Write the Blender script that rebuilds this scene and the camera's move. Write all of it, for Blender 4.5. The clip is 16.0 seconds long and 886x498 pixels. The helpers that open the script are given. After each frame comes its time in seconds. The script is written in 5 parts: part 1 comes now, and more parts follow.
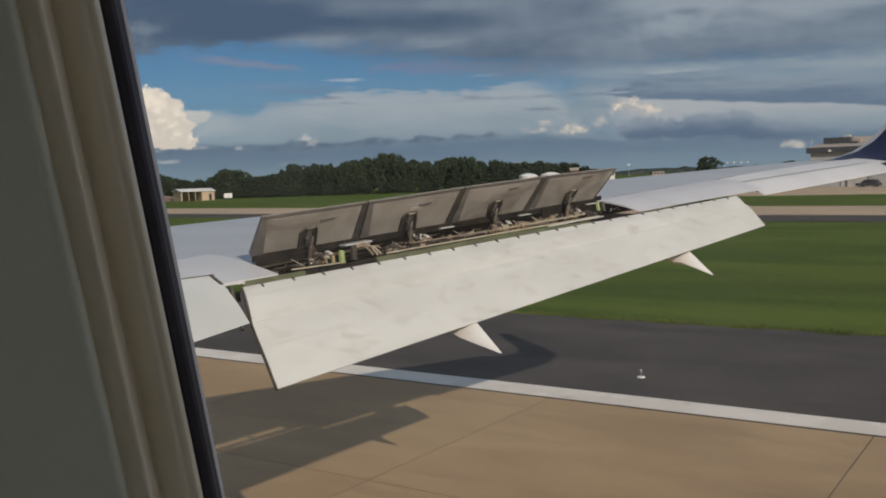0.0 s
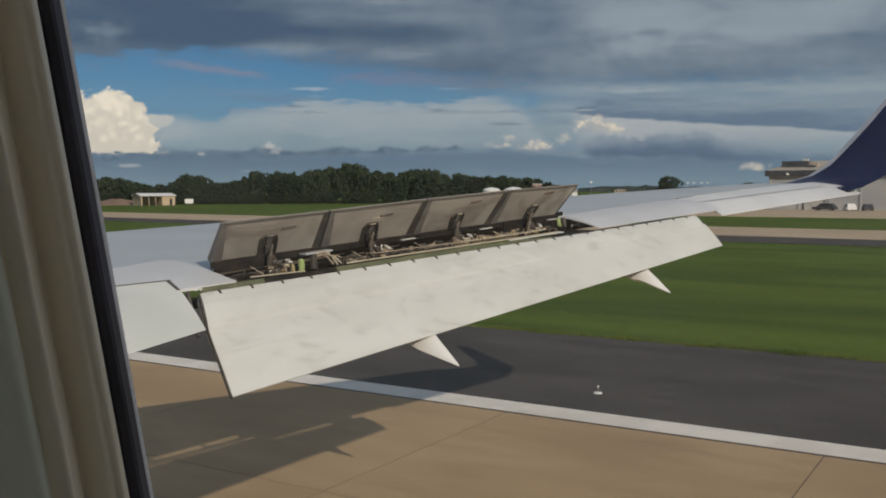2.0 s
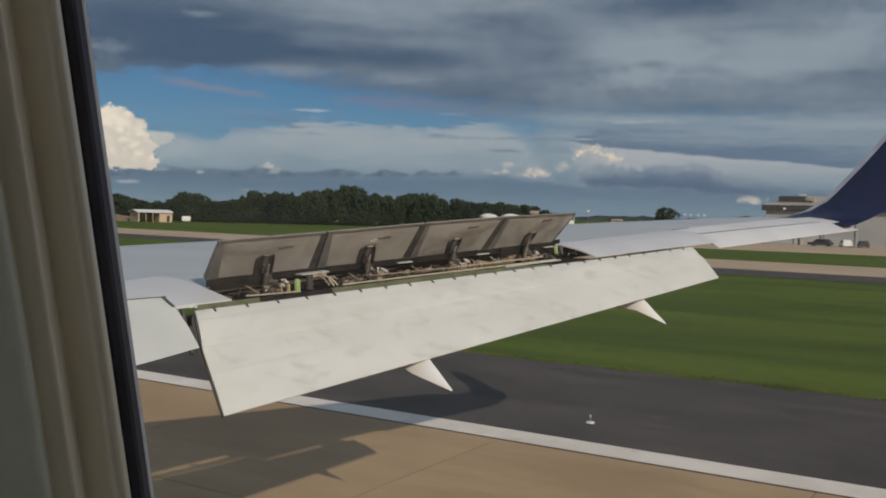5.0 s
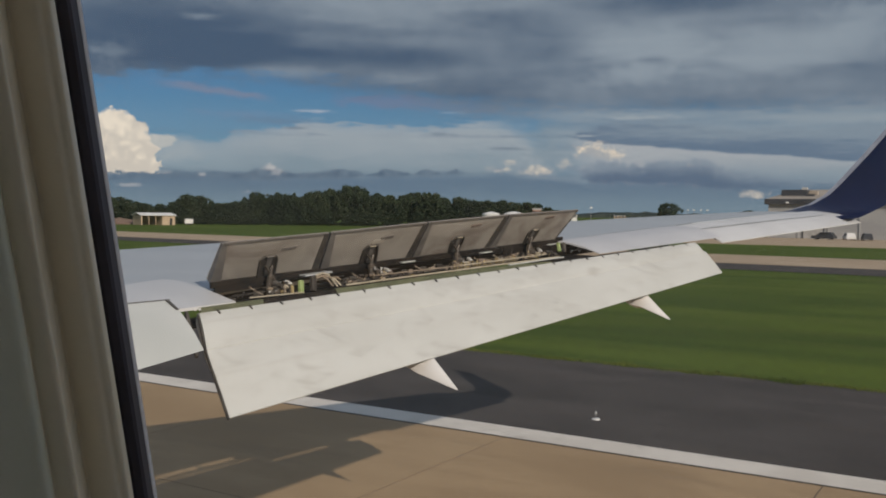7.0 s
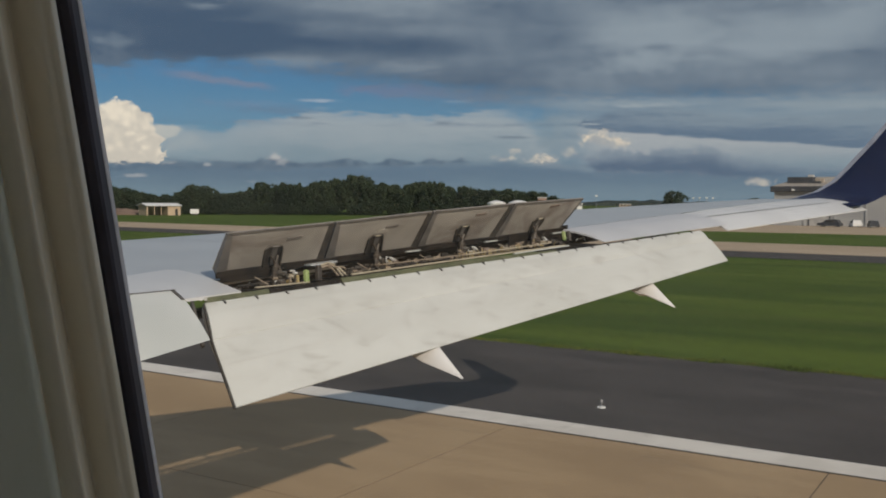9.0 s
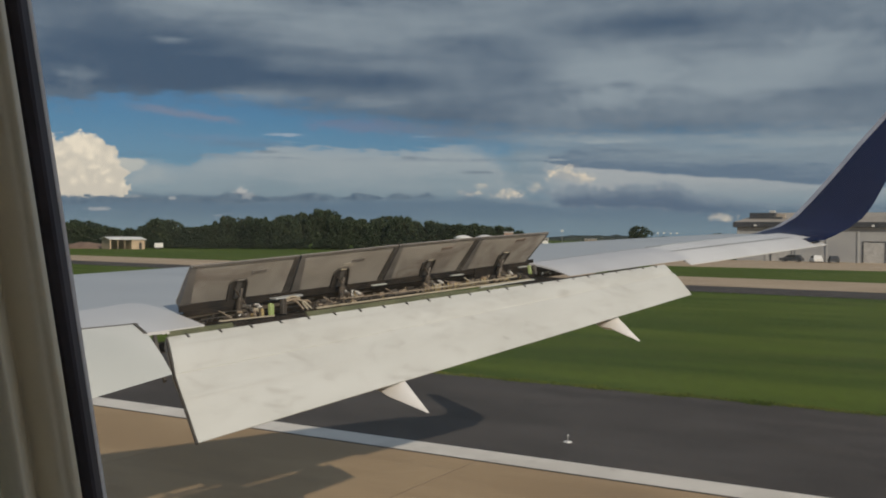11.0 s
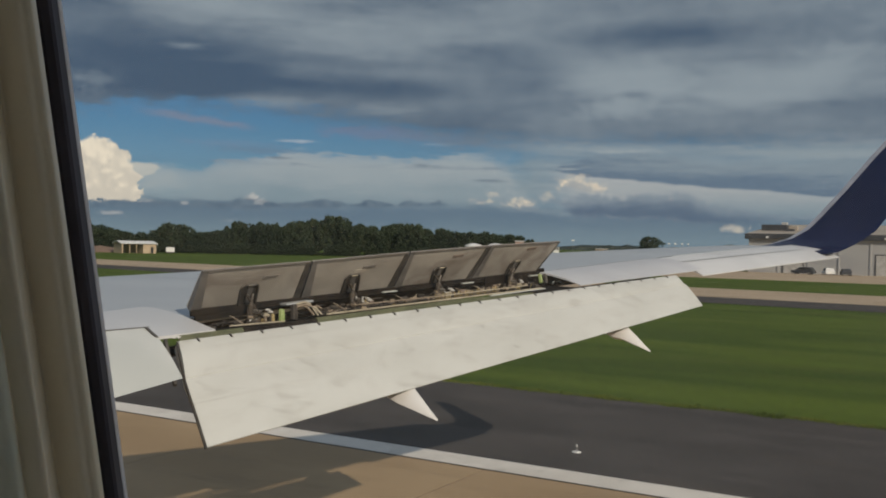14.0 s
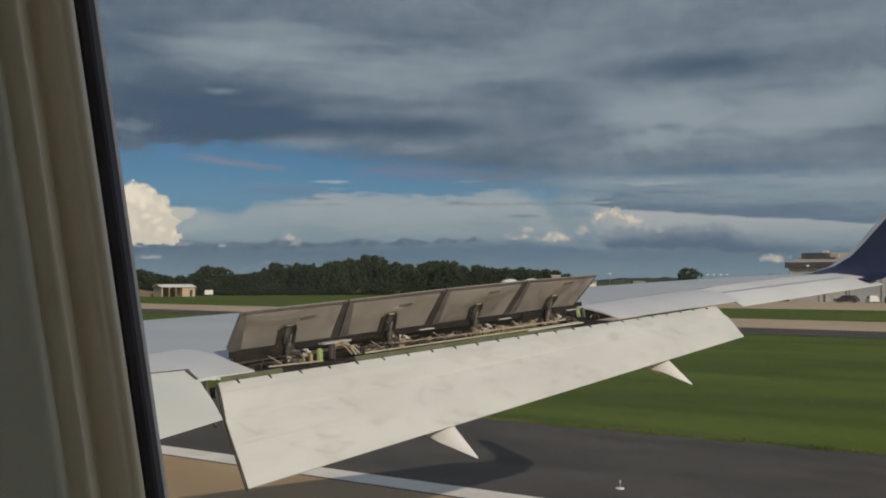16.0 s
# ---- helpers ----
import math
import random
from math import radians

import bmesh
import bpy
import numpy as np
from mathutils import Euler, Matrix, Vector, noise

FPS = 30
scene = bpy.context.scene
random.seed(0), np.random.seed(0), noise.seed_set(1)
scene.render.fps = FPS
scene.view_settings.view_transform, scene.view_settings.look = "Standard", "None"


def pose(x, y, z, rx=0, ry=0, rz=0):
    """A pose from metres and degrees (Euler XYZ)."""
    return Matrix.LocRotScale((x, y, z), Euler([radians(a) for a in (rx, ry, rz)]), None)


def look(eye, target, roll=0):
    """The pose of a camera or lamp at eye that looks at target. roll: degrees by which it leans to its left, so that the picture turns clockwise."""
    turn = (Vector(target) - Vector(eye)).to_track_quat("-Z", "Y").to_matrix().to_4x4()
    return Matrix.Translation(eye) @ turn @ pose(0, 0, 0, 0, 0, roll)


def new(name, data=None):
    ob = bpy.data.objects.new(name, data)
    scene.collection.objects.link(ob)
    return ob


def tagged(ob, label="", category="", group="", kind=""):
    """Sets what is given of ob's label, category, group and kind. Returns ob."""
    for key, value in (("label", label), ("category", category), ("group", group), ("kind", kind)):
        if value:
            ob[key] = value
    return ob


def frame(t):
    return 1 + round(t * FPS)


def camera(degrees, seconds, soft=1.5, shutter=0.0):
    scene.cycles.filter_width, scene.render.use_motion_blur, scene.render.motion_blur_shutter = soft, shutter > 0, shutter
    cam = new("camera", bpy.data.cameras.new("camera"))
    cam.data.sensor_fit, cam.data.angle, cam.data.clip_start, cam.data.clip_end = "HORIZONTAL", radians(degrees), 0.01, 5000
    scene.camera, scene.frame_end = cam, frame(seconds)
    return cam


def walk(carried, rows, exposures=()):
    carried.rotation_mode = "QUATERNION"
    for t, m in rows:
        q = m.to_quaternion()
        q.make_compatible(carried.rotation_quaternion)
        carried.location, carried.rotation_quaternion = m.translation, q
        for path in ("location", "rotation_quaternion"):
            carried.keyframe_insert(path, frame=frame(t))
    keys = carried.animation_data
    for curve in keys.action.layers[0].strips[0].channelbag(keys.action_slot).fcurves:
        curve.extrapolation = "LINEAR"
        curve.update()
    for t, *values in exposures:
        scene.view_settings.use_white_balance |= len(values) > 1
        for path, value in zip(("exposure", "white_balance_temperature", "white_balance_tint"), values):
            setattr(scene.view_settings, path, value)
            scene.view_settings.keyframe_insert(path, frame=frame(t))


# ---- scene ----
cam = camera(50.1, 16.0, soft=1.9)


def view(x, y, z, yaw, pitch, roll):
    """A camera pose: yaw to the left of ahead, pitch up, roll to its left."""
    a, b = radians(yaw), radians(pitch)
    eye = Vector((x, y, z))
    return look(eye, eye + Vector((-math.sin(a) * math.cos(b), math.cos(a) * math.cos(b), math.sin(b))), roll)


# the hand-held camera stays within a hand's width behind the pane
PATH = [
    (0.0, view(1.5962, 0.0037, 4.7066, -55.951, -4.367, -1.767)),
    (0.5, view(1.5983, -0.0038, 4.7062, -56.090, -4.222, -1.952)),
    (1.0, view(1.5988, -0.0047, 4.7029, -57.174, -3.700, -1.354)),
    (1.5, view(1.6013, -0.0031, 4.7035, -58.165, -3.485, -0.916)),
    (2.0, view(1.6005, -0.0039, 4.7030, -58.279, -3.666, -0.098)),
    (2.5, view(1.6005, -0.0013, 4.7028, -58.096, -3.615, 0.021)),
    (3.0, view(1.6014, 0.0033, 4.7013, -58.804, -4.212, 1.330)),
    (3.5, view(1.5992, 0.0007, 4.7020, -59.214, -3.664, 1.590)),
    (4.0, view(1.5978, 0.0021, 4.6992, -58.741, -2.512, 1.928)),
    (6.5, view(1.6024, 0.0036, 4.7002, -58.241, -2.216, 1.007)),
    (7.0, view(1.6004, 0.0029, 4.7008, -58.318, -2.244, 0.712)),
    (7.5, view(1.5954, -0.0012, 4.7018, -57.857, -2.453, 0.891)),
    (8.0, view(1.5992, 0.0015, 4.7019, -58.456, -2.404, 0.518)),
    (8.5, view(1.5988, -0.0030, 4.6982, -58.031, -2.544, 0.114)),
    (9.0, view(1.5991, -0.0009, 4.7010, -58.002, -2.908, 0.440)),
    (9.5, view(1.5997, -0.0042, 4.7008, -58.637, -2.040, -0.003)),
    (12.0, view(1.5970, -0.0096, 4.6901, -60.663, -0.442, 1.304)),
    (12.5, view(1.5976, -0.0073, 4.6900, -60.750, -0.342, 1.762)),
    (13.0, view(1.5987, -0.0044, 4.6894, -60.328, -0.233, 1.460)),
    (13.5, view(1.5966, -0.0062, 4.6890, -60.189, -0.314, 1.640)),
    (14.0, view(1.5963, -0.0047, 4.6910, -59.352, -0.338, 1.296)),
    (14.5, view(1.5980, -0.0014, 4.6904, -58.415, -0.486, 1.710)),
    (15.0, view(1.5953, -0.0073, 4.6896, -58.874, -0.211, 1.201)),
    (15.5, view(1.5987, -0.0007, 4.6918, -58.187, 0.444, 0.722)),
    (16.0, view(1.5931, -0.0068, 4.6888, -57.163, 1.863, -0.039)),
]
walk(cam, PATH, ((0.0, 0.04, 6500, 13), (0.5, 0.04, 6500, 12), (1.0, 0.03, 6500, 9.5), (1.5, 0.0, 6500, 9), (2.0, 0.0, 6500, 10.5), (3.0, 0.0, 6500, 12), (4.0, 0.0, 6500, 11.5), (7.0, -0.03, 6500, 13), (8.0, -0.03, 6500, 12), (9.5, -0.05, 6500, 10.5), (12.0, -0.04, 6680, 10), (16.0, -0.04, 6680, 10)))

# light, sky and exposure
SUN_WAY = Vector((0.430, 0.797, -0.424)).normalized()
lamp = new("sun", bpy.data.lights.new("sun", "SUN"))
lamp.data.energy, lamp.data.angle, lamp.data.color = 2.95, radians(0.55), (1.0, 0.892, 0.745)
lamp.matrix_world = look((-400, -800, 420), Vector((-400, -800, 420)) + SUN_WAY)


class Nodes:
    """Short forms for shader nodes: numbers, sockets and the sums between them."""

    def __init__(self, tree):
        self.tree = tree
        tree.nodes.clear()

    def node(self, kind, **sets):
        n = self.tree.nodes.new(kind)
        for key, value in sets.items():
            setattr(n, key, value)
        return n

    def put(self, socket, value):
        if isinstance(value, bpy.types.NodeSocket):
            self.tree.links.new(value, socket)
        else:
            socket.default_value = value

    def m(self, op, a, b=0.0, c=0.0):
        n = self.node("ShaderNodeMath", operation=op)
        for s, v in zip(n.inputs, (a, b, c)):
            self.put(s, v)
        return n.outputs[0]

    def step(self, v, lo, hi, a=0.0, b=1.0):
        n = self.node("ShaderNodeMapRange", interpolation_type="SMOOTHSTEP")
        for s, x in zip(n.inputs, (v, lo, hi, a, b)):
            self.put(s, x)
        return n.outputs[0]

    def mix(self, f, a, b, kind="MIX"):
        n = self.node("ShaderNodeMix", data_type="RGBA", blend_type=kind)
        self.put(n.inputs[0], f)
        for s, v in zip((n.inputs[6], n.inputs[7]), (a, b)):
            self.put(s, v if isinstance(v, bpy.types.NodeSocket) else (*v, 1.0))
        return n.outputs[2]

    def noise(self, vec, scale, detail=4.0, rough=0.55, lean=0.0):
        n = self.node("ShaderNodeTexNoise")
        self.put(n.inputs["Vector"], vec)
        n.inputs["Scale"].default_value, n.inputs["Detail"].default_value = scale, detail
        n.inputs["Roughness"].default_value, n.inputs["Distortion"].default_value = rough, lean
        return n.outputs[0]

    def xyz(self, x, y, z):
        n = self.node("ShaderNodeCombineXYZ")
        for s, v in zip(n.inputs, (x, y, z)):
            self.put(s, v)
        return n.outputs[0]

    def map(self, vec, scale, turn=(0, 0, 0)):
        n = self.node("ShaderNodeMapping")
        self.put(n.inputs[0], vec)
        n.inputs["Scale"].default_value = scale
        n.inputs["Rotation"].default_value = turn
        return n.outputs[0]


def lin(r, g, b):
    """Linear colour from 0..255 values."""
    return tuple((v / 255 / 12.92) if v < 10.3 else ((v / 255 + 0.055) / 1.055) ** 2.4 for v in (r, g, b))


def build_sky():
    world = bpy.data.worlds.new("sky")
    world.use_nodes = True
    scene.world = world
    k = Nodes(world.node_tree)
    sky = k.node("ShaderNodeTexSky", sky_type="NISHITA", sun_disc=False)
    sky.sun_elevation = math.asin(-SUN_WAY.z)
    sky.sun_rotation = math.atan2(-SUN_WAY.x, -SUN_WAY.y)
    sky.air_density, sky.dust_density, sky.ozone_density = 1.0, 0.8, 2.5
    clear = k.mix(1.0, sky.outputs[0], (0.0215, 0.0365, 0.0505), "MULTIPLY")
    gen = k.node("ShaderNodeTexCoord").outputs["Generated"]
    sep = k.node("ShaderNodeSeparateXYZ")
    k.put(sep.inputs[0], gen)
    x, y, z = sep.outputs
    deg = 180 / math.pi
    az = k.m("MULTIPLY", k.m("ARCTAN2", x, y), deg)
    el = k.m("MULTIPLY", k.m("ARCSINE", k.m("MINIMUM", k.m("MAXIMUM", z, -1.0), 1.0)), deg)
    # cloud space: flatter towards the horizon
    high = k.m("MULTIPLY", k.m("LOGARITHM", k.m("ADD", k.m("MAXIMUM", el, 0.0), 3.0), math.e), 9.0)
    flat = k.xyz(k.m("MULTIPLY", az, 0.16), high, 0.0)
    big = k.noise(flat, 0.55, 6, 0.55, 0.4)
    streak = k.noise(k.xyz(k.m("MULTIPLY", az, 0.075), k.m("MULTIPLY", high, 1.1), 3.7), 0.9, 5, 0.55, 0.3)
    fine = k.noise(k.xyz(k.m("MULTIPLY", az, 0.7), el, 1.3), 1.1, 6, 0.62, 0.2)
    puff = k.noise(k.xyz(k.m("MULTIPLY", az, 1.0), k.m("MULTIPLY", el, 1.15), 9.1), 0.95, 7, 0.62, 0.1)
    wisp = k.noise(k.xyz(k.m("MULTIPLY", az, 0.22), k.m("MULTIPLY", el, 0.95), 5.5), 0.8, 6, 0.6, 0.5)

    thin = k.noise(k.xyz(k.m("MULTIPLY", az, 0.8), k.m("MULTIPLY", el, 4.5), 6.4), 0.9, 6, 0.65, 0.6)
    heap = k.noise(k.xyz(k.m("MULTIPLY", az, 1.8), k.m("MULTIPLY", el, 2.2), 4.4), 1.0, 6, 0.65, 0.3)

    def off(n, amount):
        return k.m("MULTIPLY", k.m("SUBTRACT", n, 0.5), amount)

    def blob(a, e, wa, we, warp, lo=0.0, hi=0.5, n=None, n2=None):
        """A cloud's mask round azimuth a and height e, its rim pushed about by noise."""
        da = k.m("DIVIDE", k.m("SUBTRACT", az, a), wa)
        de = k.m("DIVIDE", k.m("SUBTRACT", el, e), we)
        r = k.m("SQRT", k.m("ADD", k.m("MULTIPLY", da, da), k.m("MULTIPLY", de, de)))
        g = k.m("ADD", k.m("SUBTRACT", 1.0, r), off(n or fine, warp * 1.8))
        return k.step(g, lo, hi)

    cells = k.node("ShaderNodeTexVoronoi", feature="SMOOTH_F1")
    k.put(cells.inputs["Vector"], k.xyz(k.m("ADD", az, off(heap, 1.2)), k.m("ADD", el, off(puff, 1.2)), 0.0))
    cells.inputs["Scale"].default_value = 1.7
    curl = cells.outputs["Distance"]
    az_torn = k.m("ADD", az, k.m("ADD", off(puff, 2.4), off(k.noise(k.xyz(az, k.m("MULTIPLY", el, 1.3), 17.0), 2.6, 5, 0.6), 1.0)))

    def line(*points, torn=True):
        """Height by azimuth, straight from point to point."""
        n = k.node("ShaderNodeValToRGB")
        k.put(n.inputs[0], k.m("DIVIDE", k.m("SUBTRACT", az_torn if torn else az, 30.0), 60.0))
        ramp = n.color_ramp
        while len(ramp.elements) < len(points):
            ramp.elements.new(0.5)
        for e, (a, h) in zip(ramp.elements, points):
            e.position, e.color = (a - 30.0) / 60.0, (h / 16, h / 16, h / 16, 1.0)
        return k.m("MULTIPLY", n.outputs[0], 16.0)

    def above(edge, soft, *rough):
        """How far the sky here lies over an edge that noise frays."""
        h = k.m("SUBTRACT", el, edge)
        for n, amount in rough:
            h = k.m("ADD", h, off(n, amount * 2.3))
        return k.step(k.m("DIVIDE", h, soft), -0.5, 0.5)

    def below(edge, soft, *rough):
        return k.m("SUBTRACT", 1.0, above(edge, soft, *rough))

    def both(*masks):
        f = masks[0]
        for g in masks[1:]:
            f = k.m("MULTIPLY", f, g)
        return f

    def lay(col, mask, amount, c):
        return k.mix(k.m("MULTIPLY", mask, amount), col, c)

    # blue between the decks, paler towards the ground
    col = clear
    col = k.mix(k.step(el, 7.0, 4.6, 0.0, 0.25), col, lin(120, 150, 180))
    # rosy and white streaks in the blue
    rosy = k.m("ADD", 7.02, k.m("MULTIPLY", k.m("SUBTRACT", az, 43.8), -0.112))
    streaks = k.m("SUBTRACT", 1.0, k.m("ABSOLUTE", k.m("DIVIDE", k.m("ADD", k.m("SUBTRACT", el, rosy), off(fine, 0.5)), 0.32)))
    col = lay(col, both(k.step(k.m("ADD", streaks, off(thin, 1.2)), -0.1, 0.9), k.step(az, 40.6, 43.5), k.step(az, 48.6, 46.6)), 0.72, lin(124, 134, 156))
    for a, e, wa, we, c, f in ((55.5, 6.55, 4.6, 0.55, lin(112, 127, 155), 0.75), (59.5, 6.3, 4.0, 0.6, lin(104, 124, 152), 0.6), (50.4, 5.88, 1.9, 0.13, lin(156, 172, 188), 0.8), (58.7, 5.93, 1.2, 0.12, lin(140, 164, 186), 0.7),
                               (48.0, 5.3, 3.4, 0.30, lin(106, 126, 148), 0.5), (46.0, 5.6, 3.2, 0.25, lin(112, 138, 166), 0.5)):
        col = lay(col, blob(a, e, wa, we, 1.5, 0.0, 0.8, thin), f, c)
    # pale sheet with a feathered upper edge
    sheet = line((30, 3.2), (41.6, 3.6), (43.1, 4.05), (44.7, 3.97), (46.3, 4.55), (48.3, 4.76), (49.9, 5.3), (52.6, 5.1), (57.4, 5.05), (60.4, 5.38), (62.1, 5.2), (63.4, 4.6), (64.3, 3.6), (65.4, 2.0), (90, 1.0))
    fall = k.m("SUBTRACT", sheet, el)
    tone = k.step(k.m("ADD", fall, k.m("ADD", off(wisp, 2.6), off(fine, 0.8))), 0.2, 3.2)
    col = lay(col, below(sheet, k.step(az, 60.5, 63.5, 0.36, 2.2), (thin, 0.55), (fine, 0.4)), k.m("MULTIPLY", k.step(az, 41.0, 50.0, 0.62, 0.93), k.step(fall, 0.0, 0.7, 0.8, 1.0)), k.mix(tone, lin(157, 168, 174), lin(128, 147, 158)))
    for a, e, wa, we in ((62.2, 3.83, 1.5, 0.15), (58.0, 4.66, 0.9, 0.14), (49.4, 4.86, 0.9, 0.12)):
        col = lay(col, blob(a, e, wa, we, 0.9, 0.0, 0.8, thin), 0.6, lin(104, 120, 136))
    # dull gap and falling haze beside the sheet
    col = lay(col, both(blob(64.9, 3.9, 2.2, 2.3, 0.8, 0.0, 0.9, fine), below(5.6, 0.8)), 0.85, lin(130, 147, 157))
    # overcast: its lower edge falls to the right
    edge = line((30, 7.0), (37.6, 7.18), (40.6, 7.4), (43.1, 7.6), (46.0, 7.85), (48.0, 7.75), (50.0, 7.5), (52.6, 7.2), (55.3, 7.0), (58.7, 6.35), (62.0, 5.95), (65.5, 5.8), (72.0, 6.0), (78.3, 5.85), (83.0, 5.5), (90, 5.4))
    soft_edge = k.step(az, 42.0, 55.0, 0.8, 1.9)
    h = k.m("ADD", k.m("ADD", k.m("SUBTRACT", el, edge), off(streak, 1.8)), k.m("ADD", off(fine, 1.6), off(thin, 1.4)))
    deck = k.step(k.m("DIVIDE", h, soft_edge), -0.5, 0.6)
    tone = k.m("ADD", k.m("ADD", k.step(az, 55.0, 68.0, 0.36, 0.46), off(puff, 0.08)), k.m("ADD", k.m("ADD", off(big, 0.55), off(streak, 0.34)), k.m("ADD", off(fine, 0.20), off(thin, 0.05))))
    for a, e, wa, we, n, amount in ((42.0, 9.6, 9.0, 2.6, streak, -0.34), (47.0, 9.3, 6.0, 1.3, streak, -0.12), (39.0, 8.7, 1.8, 0.8, fine, 0.26), (43.8, 11.05, 1.8, 0.3, thin, 0.26), (48.6, 8.1, 4.0, 0.55, streak, 0.22), (56.0, 7.9, 3.0, 0.5, thin, 0.16), (54.5, 12.3, 9.0, 1.7, streak, 0.26), (46.0, 13.7, 10.0, 1.5, streak, 0.34), (55.8, 9.2, 8.0, 0.8, streak, -0.20),
                                    (63.0, 7.4, 7.0, 1.8, streak, -0.06), (64.0, 10.4, 3.6, 2.6, big, -0.05), (69.5, 9.9, 4.6, 1.3, big, 0.30), (70.0, 8.2, 3.6, 0.9, fine, 0.24), (78.5, 9.3, 6.0, 1.9, big, 0.26), (73.5, 12.4, 8.0, 1.0, streak, -0.30), (82.0, 11.0, 3.0, 0.8, fine, 0.16), (70.6, 9.0, 1.3, 0.35, fine, -0.22), (73.0, 6.6, 10.0, 0.6, streak, -0.06)):
        tone = k.m("ADD", tone, k.m("MULTIPLY", blob(a, e, wa, we, 0.9, -0.1, 0.9, n), amount))
    col = lay(col, deck, 0.97, k.mix(k.step(tone, 0.05, 0.85), lin(70, 90, 113), lin(143, 157, 167)))
    # white veil under the overcast, then the long grey lens and the bright gap below it
    col = lay(col, both(below(k.m("ADD", 6.0, off(thin, 0.9)), 0.7), k.step(az, 63.2, 66.5)), 0.85, k.mix(k.step(streak, 0.3, 0.7), lin(112, 134, 152), lin(146, 160, 168)))
    lens_low = line((30, 4.4), (66.1, 4.5), (66.9, 4.31), (67.9, 4.2), (69.9, 4.06), (72.1, 3.86), (75.3, 3.58), (78.4, 3.42), (81.3, 3.1), (90, 2.5))
    lens_high = line((30, 4.3), (65.9, 4.48), (66.5, 4.78), (67.5, 5.24), (68.8, 5.46), (70.5, 5.52), (72.1, 5.4), (73.4, 5.24), (75.3, 5.0), (77.7, 4.9), (79.8, 4.95), (83.2, 5.2), (90, 5.3))
    col = lay(col, both(below(lens_low, 0.2), k.step(az, 65.6, 67.6), k.step(el, 1.4, 2.4)), 0.9, k.mix(k.step(k.m("ADD", el, off(wisp, 1.4)), 1.7, 3.8), lin(126, 146, 158), lin(166, 173, 177)))
    lens = both(above(lens_low, 0.16, (fine, 0.15), (thin, 0.12)), below(lens_high, 0.5, (thin, 0.5), (fine, 0.3)))
    depth = k.step(k.m("ADD", k.m("SUBTRACT", el, lens_low), k.m("ADD", off(streak, 2.4), off(thin, 2.6))), 0.1, 1.6)
    col = lay(col, lens, 0.92, k.mix(depth, lin(97, 117, 138), lin(126, 143, 156)))
    for a, e, wa, we in ((66.6, 4.62, 0.8, 0.12), (70.0, 5.68, 3.6, 0.16)):
        col = lay(col, blob(a, e, wa, we, 1.2, 0.0, 0.8, thin), 0.7, lin(156, 168, 174))
    # haze at the ground
    low_haze = k.m("ADD", 2.15, k.m("MULTIPLY", k.step(az, 64.0, 68.0), -0.3))
    col = lay(col, below(low_haze, 0.9, (wisp, 0.6), (thin, 0.3)), 0.93, k.mix(k.step(k.m("ADD", el, off(wisp, 1.6)), 0.2, 1.9), lin(112, 134, 148), lin(94, 116, 136)))
    # bright heaps
    for a, e, wa, we, c in ((67.2, 3.72, 1.25, 0.62, 1.0), (68.3, 3.5, 0.9, 0.42, 0.85), (62.4, 3.0, 0.7, 0.25, 0.55), (63.8, 2.5, 1.3, 0.38, 0.8), (61.6, 2.55, 0.9, 0.25, 0.6), (65.6, 2.9, 0.6, 0.5, 0.4), (76.4, 1.25, 1.0, 0.28, 0.7)):
        b = blob(a, e, wa, we, 1.4, -0.05, 0.75, heap)
        shade = k.step(k.m("ADD", k.m("ADD", fine, off(heap, 0.8)), k.m("MULTIPLY", k.m("SUBTRACT", el, e), 0.3)), 0.30, 0.68)
        col = k.mix(k.m("MULTIPLY", b, c), col, k.mix(shade, lin(160, 166, 169), lin(214, 205, 188)))
    # dark bank with lit tops
    bank_top = line((30, 2.4), (66.2, 2.6), (66.9, 2.88), (68.2, 3.08), (69.5, 3.0), (70.8, 3.24), (72.1, 3.06), (73.4, 3.2), (75.0, 2.75), (76.9, 2.5), (78.4, 2.3), (80.0, 2.0), (83.0, 1.9), (90, 1.8))
    bank_low = line((30, 2.6), (66.2, 2.6), (66.9, 1.97), (68.3, 1.74), (70.5, 1.8), (72.8, 1.68), (75.4, 1.45), (77.2, 1.58), (80.0, 1.8), (90, 1.9))
    rise = k.m("SUBTRACT", bank_top, el)
    lit = both(below(k.m("ADD", bank_top, 0.12), 0.16, (heap, 0.9), (fine, 0.4)), above(bank_low, 0.3), k.step(az, 66.0, 66.8), k.step(az, 76.0, 73.0))
    col = lay(col, both(lit, k.step(k.m("ADD", heap, off(puff, 0.8)), 0.46, 0.68)), 0.6, lin(178, 181, 182))
    bank = both(below(k.m("SUBTRACT", bank_top, 0.08), 0.5, (heap, 0.6), (fine, 0.4)), above(bank_low, 0.40, (thin, 0.35), (fine, 0.2)))
    col = lay(col, bank, k.step(az, 73.0, 80.0, 0.95, 0.55), k.mix(k.step(k.m("ADD", rise, k.m("ADD", off(heap, 0.9), off(puff, 0.6))), 0.0, 1.0), lin(128, 143, 156), lin(88, 107, 129)))
